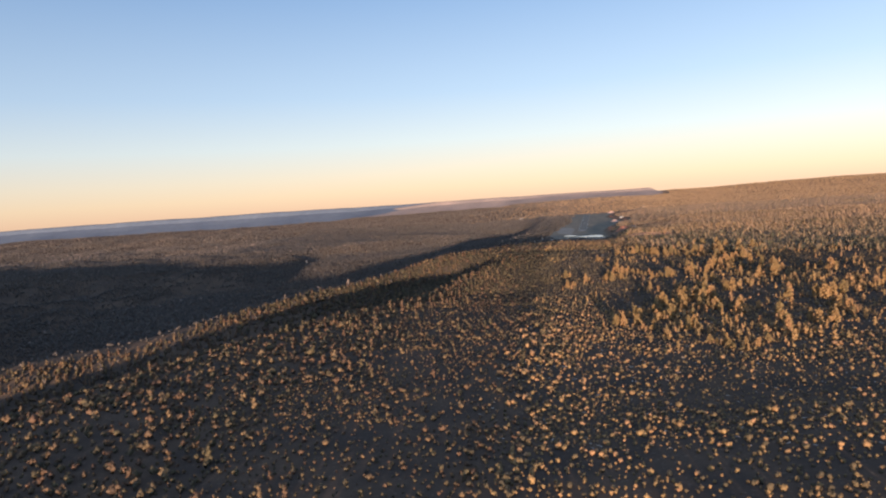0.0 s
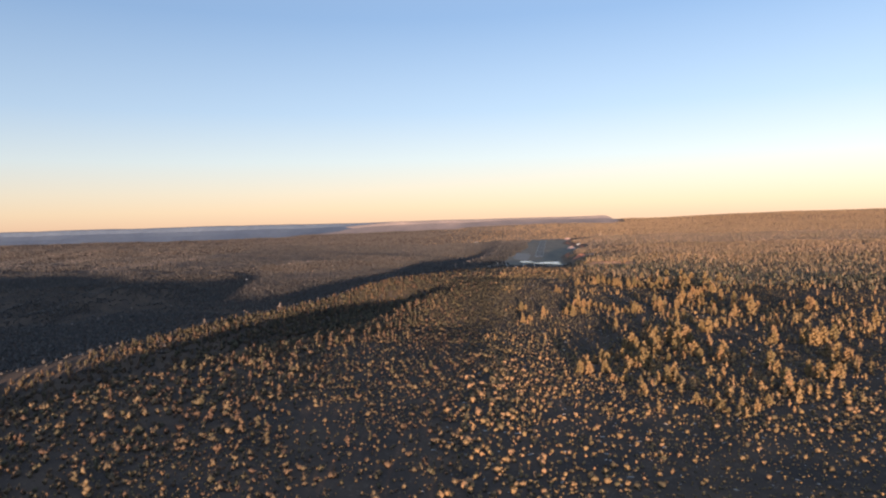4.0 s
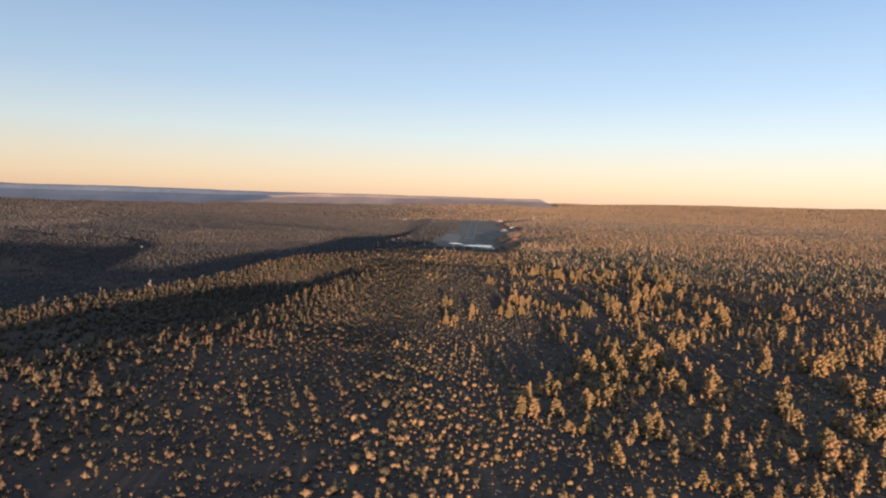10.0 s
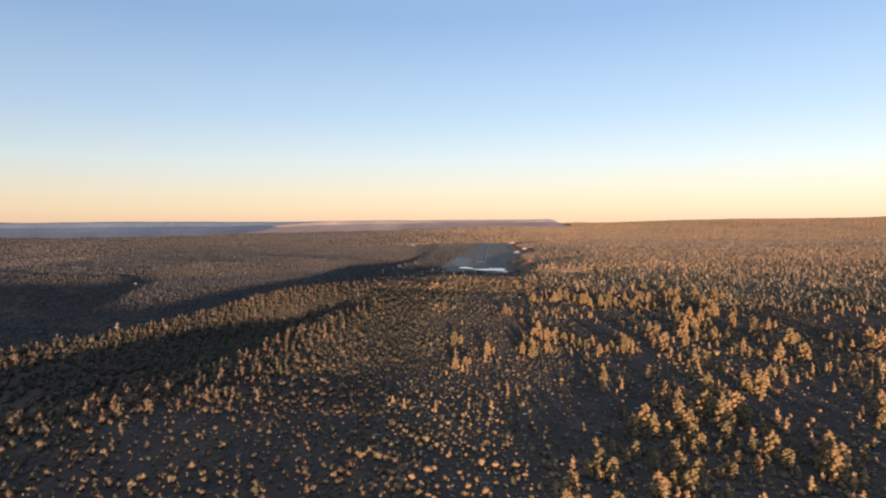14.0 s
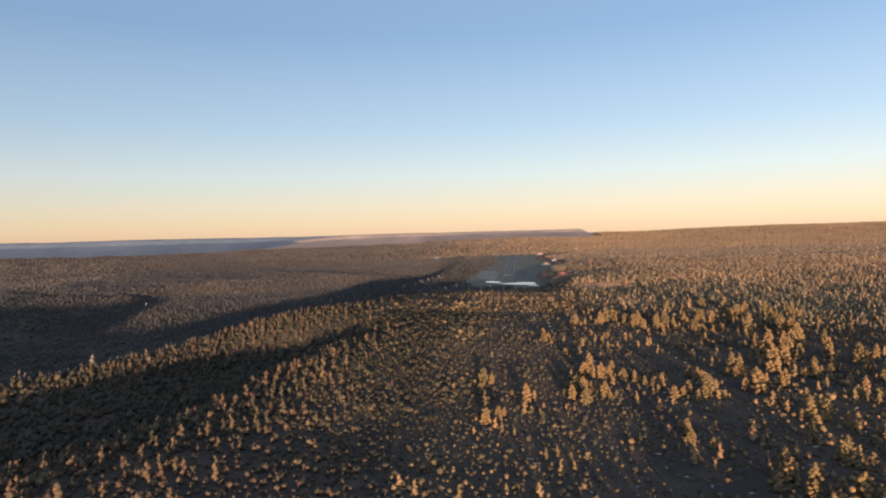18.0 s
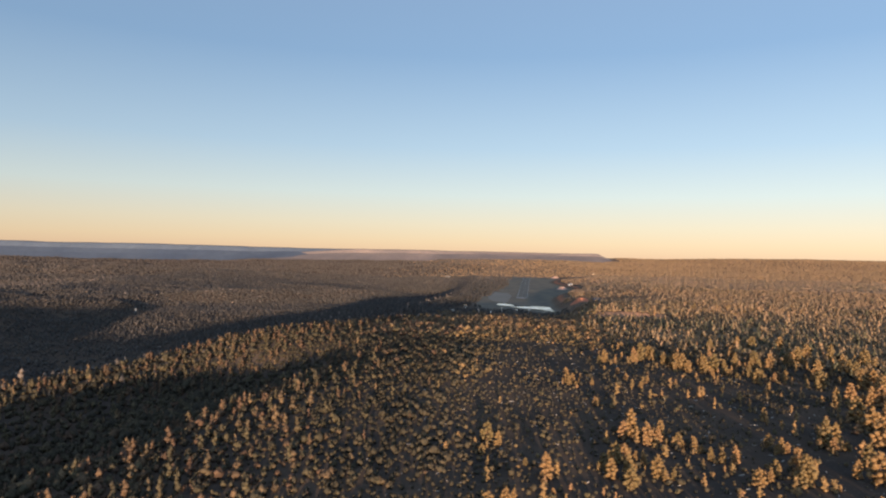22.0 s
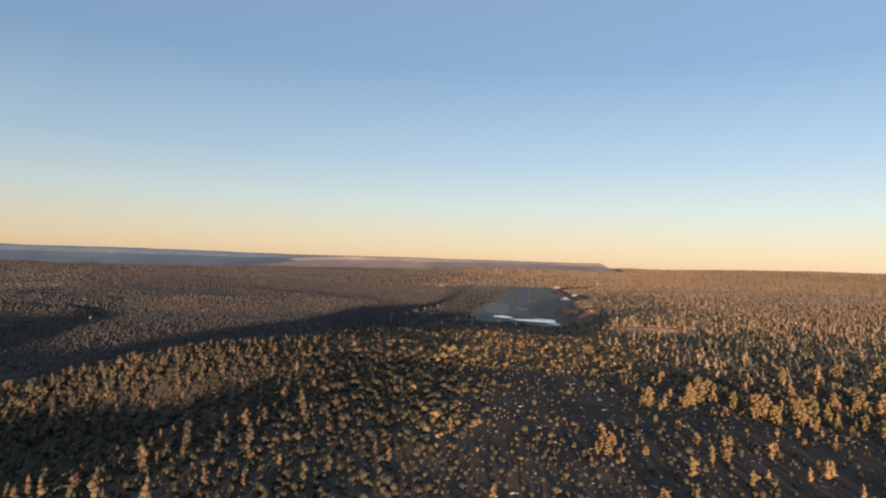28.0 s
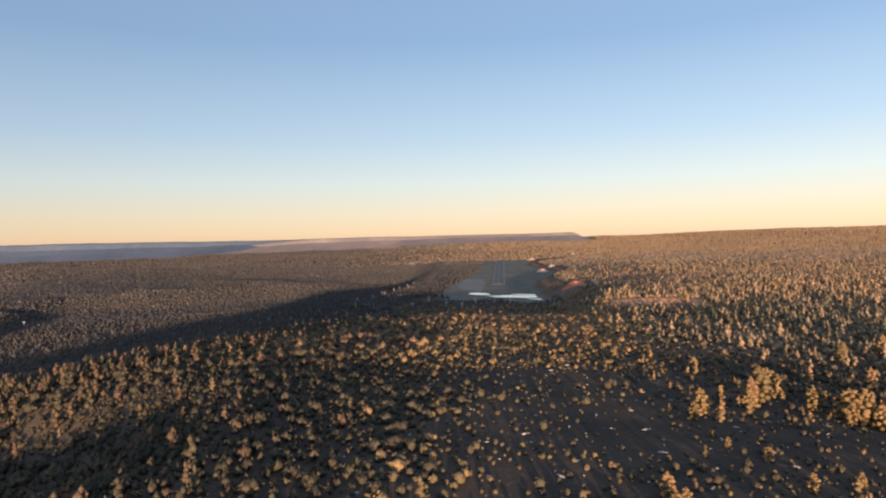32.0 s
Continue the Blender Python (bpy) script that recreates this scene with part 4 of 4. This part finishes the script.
# the stands, from the start of the flight on
stand((151, 576, 9), (131, 585, 8), (145, 589, 8), (164, 593, 9), (131, 597, 10), (119, 605, 8), (190, 628, 22), (86, 630, 10), (87, 638, 10), (194, 640, 19), (112, 668, 14), (118, 672, 13))
stand((157, 673, 10), (180, 675, 9), (80, 675, 11), (70, 676, 7), (233, 678, 14), (248, 678, 13), (247, 687, 13), (204, 687, 12), (229, 688, 13), (53, 698, 12), (45, 703, 12), (67, 705, 11))
stand((208, 713, 17), (103, 721, 13), (89, 724, 12), (51, 725, 12), (98, 731, 9), (110, 734, 12), (173, 735, 13), (282, 736, 14), (129, 741, 8), (178, 742, 20), (73, 743, 12), (105, 744, 13))
stand((278, 748, 19), (63, 750, 9), (179, 752, 16), (160, 754, 10), (70, 754, 13), (98, 760, 9), (182, 760, 17), (202, 763, 9), (236, 764, 12), (158, 766, 15), (281, 769, 15), (110, 770, 10))
stand((92, 773, 10), (128, 781, 10), (83, 787, 7), (127, 790, 12), (146, 793, 12), (128, 803, 12), (111, 806, 14), (285, 812, 22), (107, 813, 19), (152, 813, 20), (128, 816, 20), (299, 824, 25))
stand((252, 825, 13), (281, 825, 16), (158, 829, 19), (165, 830, 17), (313, 834, 20), (149, 834, 23), (139, 853, 14), (136, 867, 11), (202, 879, 17), (140, 883, 9), (170, 884, 14), (195, 884, 13))
stand((390, 907, 19), (115, 909, 6), (167, 914, 10), (106, 916, 8), (107, 926, 10), (192, 949, 12), (183, 949, 14), (-4, 955, 10), (4, 964, 8), (60, 986, 11), (241, 1000, 13), (75, 1000, 11))
stand((146, 1005, 10), (143, 1012, 12), (72, 1016, 7), (58, 1016, 11), (199, 1019, 13), (63, 1020, 9), (117, 1020, 10), (-8, 1024, 6), (107, 1025, 7), (298, 1037, 20), (103, 1039, 8), (-6, 1044, 11))
stand((80, 1045, 12), (96, 1046, 8), (84, 1054, 6), (146, 1054, 8), (74, 1057, 16), (91, 1064, 9), (187, 1067, 14), (215, 1074, 16), (248, 1082, 12), (62, 1116, 6), (303, 1122, 21), (234, 1138, 21))
stand((256, 1141, 19), (293, 1153, 22), (50, 1164, 7), (67, 1168, 4), (49, 1170, 8), (102, 1170, 6), (49, 1178, 10), (95, 1191, 6), (248, 1193, 14), (112, 1196, 5), (133, 1196, 5), (93, 1215, 5))
stand((85, 1229, 4), (84, 1243, 3), (268, 1257, 10), (163, 1266, 5), (176, 1271, 16), (158, 1274, 15), (162, 1275, 10), (154, 1276, 14), (92, 1277, 12), (152, 1281, 11), (178, 1284, 13), (189, 1286, 16))
stand((279, 1291, 20), (147, 1294, 11), (121, 1297, 14), (152, 1298, 8), (129, 1305, 18), (140, 1322, 13), (203, 1345, 10), (233, 1372, 12), (222, 1406, 12))
stand((144, 750, 8), (130, 751, 6), (140, 762, 6), (179, 787, 5), (171, 804, 7), (255, 835, 17), (236, 919, 7), (289, 923, 13), (196, 933, 9), (257, 969, 16), (278, 970, 15), (25, 975, 4))
stand((118, 991, 9), (23, 993, 13), (53, 996, 10), (61, 996, 12), (140, 996, 14), (82, 998, 6), (175, 1001, 15), (131, 1006, 8), (14, 1010, 4), (370, 1021, 18), (184, 1028, 12), (148, 1043, 9))
stand((178, 1050, 9), (281, 1051, 9), (378, 1051, 16), (313, 1053, 11), (190, 1060, 6), (179, 1061, 18), (238, 1061, 12), (354, 1072, 9), (376, 1083, 10), (262, 1084, 12), (292, 1088, 12), (227, 1106, 17))
stand((238, 1109, 16), (325, 1137, 13), (282, 1197, 18), (276, 1201, 15), (268, 1213, 14), (326, 1226, 11), (304, 1238, 18), (211, 1246, 13), (262, 1248, 16), (298, 1256, 17), (308, 1258, 17), (180, 1259, 6))
stand((195, 1265, 7), (234, 1269, 8), (224, 1273, 9), (244, 1273, 10), (216, 1277, 10), (271, 1281, 11), (316, 1300, 15), (218, 1319, 13), (250, 1320, 15), (314, 1320, 18), (239, 1329, 15), (276, 1337, 15))
stand((348, 1347, 18), (288, 1352, 18), (305, 1371, 18), (330, 1376, 17), (297, 1415, 17), (255, 1421, 15), (272, 1426, 15))


def fill_stands():
    """Second trees close beside the first ones, and young growth in their lee."""
    r = np.random.default_rng(77)
    first = list(planted)
    for k in r.permutation(len(first)):
        if len(planted) >= 300:
            break
        x, y, h = first[k]
        if h > 7:
            plant(x + float(r.uniform(-7, 7)), y + float(r.uniform(-9, 9)), h * float(r.uniform(0.5, 0.85)), len(planted))
    at = np.array(first)
    at = at[at[:, 2] > 7]
    p = np.concatenate([at[:, :2] + r.normal(size=(len(at), 2)) * (6.5, 9) for _ in range(3)])
    hgt = np.tile(at[:, 2], 3) * r.uniform(0.28, 0.6, len(p))
    scatter("stand_growth", [tall(s + 90, 6, 18, s % 4 == 0) for s in range(8)], p, hgt, hgt * r.uniform(0.9, 1.25, len(p)),
            np.clip(r.normal(0.68, 0.18, len(p)), 0, 1), "young golden-green pines crowding round the tall ones", "trees")


fill_stands()
for tree, m in kept_places:
    tree.matrix_world = m


# ---- juniper bushes of their own ----
def juniper_bush(seed):
    """A bush one metre tall: forked stems and a ragged crown of clumps and sprays."""
    r = np.random.default_rng(seed + 400)
    bush = new("juniper_bush")
    bm = bmesh.new()
    pieces = []
    for k in range(7):
        a, d, z = 2.4 * k + r.uniform(-0.4, 0.4), r.uniform(0.08, 0.3), r.uniform(0.3, 0.72)
        tip = (d * math.cos(a), d * math.sin(a), z)
        tube(bm, (0, 0, -0.06), tip, 0.035, 0.012, 4)
        w = r.uniform(0.17, 0.27)
        pieces.append(blob(np.array(tip), (w, w, w * r.uniform(0.85, 1.15)), r, 0.3))
        d = r.normal(size=(13, 3))
        d /= np.linalg.norm(d, axis=1, keepdims=True)
        pieces.append(leaves(np.array(tip) + d * r.uniform(0.8, 1.15, (13, 1)) * w, 0.075, r))
    part("stem", bm, M_BARK, bush, "forked grey-brown stems")
    v, f = join(pieces)
    v[:, 2] = np.maximum(v[:, 2], 0.03)
    crown = new("crown", link_mesh("crown", v, f, M_JUNIPER, True))
    crown.parent = bush
    return tagged(bush, "rounded olive-brown juniper bush on dark ground", "bush", "junipers below the flight")


def plant_junipers():
    r = np.random.default_rng(31)
    first = [juniper_bush(k) for k in range(8)]
    p = jittered(18, 175, 390, 1290, 15, 19)
    r.shuffle(p)
    p = p[r.random(len(p)) > 0.8 * meadow(p[:, 0], p[:, 1]) + 0.6 * step(880, 940, p[:, 1]) * (1 - step(60, 100, p[:, 0]))]
    for k, (x, y) in reversed(list(enumerate(p[:290]))):
        h = float(r.uniform(1.7, 3.3))
        w = h * float(r.uniform(0.95, 1.2))
        m = pose(float(x), float(y), float(height(x, y)), 0, 0, (k * 137) % 360) @ Matrix.Diagonal((w, w, h, 1))
        if k < len(first):
            first[k].matrix_world = m
        else:
            copy_thing(first[k % len(first)], m)


plant_junipers()


# ---- buildings ----
def box(bm, x0, x1, y0, y1, z0, z1):
    v = [bm.verts.new(p) for p in ((x0, y0, z0), (x1, y0, z0), (x1, y1, z0), (x0, y1, z0), (x0, y0, z1), (x1, y0, z1), (x1, y1, z1), (x0, y1, z1))]
    for f in ((0, 3, 2, 1), (4, 5, 6, 7), (0, 1, 5, 4), (1, 2, 6, 5), (2, 3, 7, 6), (3, 0, 4, 7)):
        bm.faces.new([v[i] for i in f])
    return bm


def gable(bm, w, d, z0, rise, over=0.5, thick=0.25):
    """A gabled roof along x, two thick slopes."""
    for s in (-1, 1):
        a, b = (0, z0 + rise), (s * (d / 2 + over), z0 - over * rise / (d / 2))
        v = [bm.verts.new((x, y, z + k)) for x in (-w / 2 - over, w / 2 + over) for k in (0, thick) for y, z in (a, b)]
        for f in ((0, 1, 3, 2), (4, 6, 7, 5), (0, 4, 5, 1), (2, 3, 7, 6), (1, 5, 7, 3), (0, 2, 6, 4)):
            bm.faces.new([v[i] for i in f])
    return bm


def building(name, x, y, turn, w, d, h, wall, roof, label, category, windows=3, door_w=1.2, door_h=2.1, door_mat=None):
    b = new(name)
    b.matrix_world = pose(x, y, float(height(x, y)) - 0.1, 0, 0, turn)
    bm = box(bmesh.new(), -w / 2, w / 2, -d / 2, d / 2, -1.5, h)
    rise = d * 0.2
    for sx in (-w / 2, w / 2):
        bm.faces.new([bm.verts.new(p) for p in ((sx, -d / 2, h), (sx, d / 2, h), (sx, 0, h + rise))])
    part("wall", bm, wall, b)
    part("roof", gable(bmesh.new(), w, d, h, rise), roof, b, "dull grey metal roof")
    part("door", box(bmesh.new(), -door_w / 2, door_w / 2, -d / 2 - 0.08, -d / 2 + 0.05, 0, door_h), door_mat or M_DARKMETAL, b, "dark closed door")
    for k in range(windows):
        cx = -w / 2 + w * (k + 0.5) / windows
        if abs(cx) < door_w / 2 + 0.8:
            continue
        win = part("window", box(bmesh.new(), cx - 0.75, cx + 0.75, -d / 2 - 0.05, -d / 2 + 0.05, 1.0, 2.2), M_PAINT, b)
        part("pane", box(bmesh.new(), cx - 0.65, cx + 0.65, -d / 2 - 0.07, -d / 2 - 0.04, 1.1, 2.1), M_GLASS, win)
    return tagged(b, label, category)


building("hangar", 240, 3040, 20, 13, 11, 5.0, M_PAINT, M_ROOF, "small white hangar with a grey roof beside the airfield", "hangar", 0, 9, 3.6)
building("house", 416, 3760, -12, 7, 6, 8.0, M_TANWALL, M_ROOF, "tall tan house alone among trees on the rise", "house", 4)
building("shed", 199, 2096, 8, 15, 10, 6.5, M_DARKMETAL, M_DARKMETAL, "dark steel shed beside the red soil heap", "shed", 0, 5, 3.8)


building("barn", -250, 3690, 5, 20, 9, 3.5, M_PAINT, M_ROOF, "long pale barn alone on the far plain", "barn", 0, 4, 3.5)


def soil_heap(x, y, rx, ry, h, mat=M_RED, label="rounded heap of bare red-orange soil in sunlight"):
    n = 28
    gx, gy = np.meshgrid(np.linspace(-1, 1, n), np.linspace(-1, 1, n))
    rr = np.hypot(gx, gy)
    px, py = x + gx * rx, y + gy * ry
    z = height(px, py) - 0.4 + h * (1 - step(0.15, 1.0, rr)) * (0.7 + 0.6 * fbm(px, py, 9, 3))
    me = link_mesh("soil_heap", np.stack([px, py, z], -1).reshape(-1, 3), grid_faces(n, n), mat, True)
    return tagged(new("soil_heap", me), label, "soil heap")


soil_heap(172, 2122, 27, 30, 8)
soil_heap(203, 2955, 20, 34, 9, M_PINKSOIL, "long low bank of pale pinkish soil beside the runway")
soil_heap(236, 3690, 22, 30, 6, M_PINKSOIL, "pale graded soil bank at the runway's far end")


def water_tower(x, y):
    t = new("water_tower")
    t.matrix_world = pose(x, y, float(height(x, y))) @ Matrix.Scale(0.75, 4)
    bm = bmesh.new()
    bmesh.ops.create_cone(bm, cap_ends=True, segments=20, radius1=3.2, radius2=3.2, depth=5, matrix=Matrix.Translation((0, 0, 13.5)))
    part("tank", bm, M_PAINT, t, "white painted steel tank")
    bm = bmesh.new()
    bmesh.ops.create_cone(bm, cap_ends=True, segments=20, radius1=3.5, radius2=0.3, depth=1.4, matrix=Matrix.Translation((0, 0, 16.7)))
    part("cap", bm, M_PAINT, t)
    for k in range(4):
        a = math.pi / 4 + k * math.pi / 2
        bm = bmesh.new()
        tube(bm, (3.4 * math.cos(a), 3.4 * math.sin(a), -0.3), (2.6 * math.cos(a), 2.6 * math.sin(a), 11.1), 0.22, 0.22)
        part("leg", bm, M_PAINT, t)
    return tagged(t, "white steel water tower standing alone on the plain", "water tower")


water_tower(-1010, 2420)


def dead_tree(x, y, h, seed):
    """A leafless bleached tree: bent trunk with forked limbs."""
    r = np.random.default_rng(seed)
    t = new("dead_tree")
    t.matrix_world = pose(x, y, float(height(x, y)), 0, 0, seed * 77)
    bm = bmesh.new()
    at = lambda u: (0.6 * u * u, 0.3 * math.sin(3 * u), h * u - 0.3)
    for k in range(4):
        tube(bm, at(k / 4), at((k + 1) / 4), 0.4 * (1 - k / 4.6), 0.4 * (1 - (k + 1) / 4.6))
    part("trunk", bm, M_DEADWOOD, t)
    for k in range(9):
        bm = bmesh.new()
        u = 0.35 + 0.065 * k
        p, a, w = at(u), 2.4 * k + r.uniform(-0.4, 0.4), h * 0.34 * (1.2 - u)
        q = (p[0] + w * math.cos(a), p[1] + w * math.sin(a), p[2] + w * 0.8)
        tube(bm, p, q, 0.2 * (1.2 - u), 0.09, 5)
        for s in (-0.6, 0.5):
            tube(bm, q, (q[0] + 0.6 * w * math.cos(a + s), q[1] + 0.6 * w * math.sin(a + s), q[2] + 0.5 * w), 0.09, 0.03, 4)
        part("limb", bm, M_DEADWOOD, t)
    return tagged(t, "bleached leafless tree standing before the pond", "dead tree", "dead trees by the pond")


for k, (x, y, h) in enumerate(((-80, 2120, 13), (-48, 2060, 11), (0, 2080, 12), (32, 2095, 10), (56, 2070, 12), (-100, 2030, 12), (-22, 2040, 9))):
    dead_tree(x, y, h, k)


# ---- rocks and dead wood ----
def loose(name, p, size, long, mat, label, category):
    r = np.random.default_rng(len(p) + 3)
    pieces = []
    for x, y in p:
        a, s = r.uniform(0, 3.14), r.uniform(*size)
        v, f = blob((0, 0, 0.25), (long, 1 / long ** 0.5, 0.5), r, 0.3)
        v = v * s
        pieces.append((np.c_[v[:, 0] * math.cos(a) - v[:, 1] * math.sin(a) + x, v[:, 0] * math.sin(a) + v[:, 1] * math.cos(a) + y, v[:, 2] + float(height(x, y))], f))
    return tagged(new(name, link_mesh(name, *join(pieces), mat)), label, category, kind="stuff")


rr = np.random.default_rng(21)
spots = jittered(-60, 300, 360, 1420, 11, 14)
spots = spots[rr.random(len(spots)) < 0.5]
loose("rocks", spots[::2], (0.25, 0.7), 1.2, M_ROCK, "scattered pale boulders on the dark ground", "rocks")
loose("dead_wood", spots[1::2], (0.35, 0.8), 2.8, M_ROCK, "bleached fallen branches among the scrub", "dead wood")
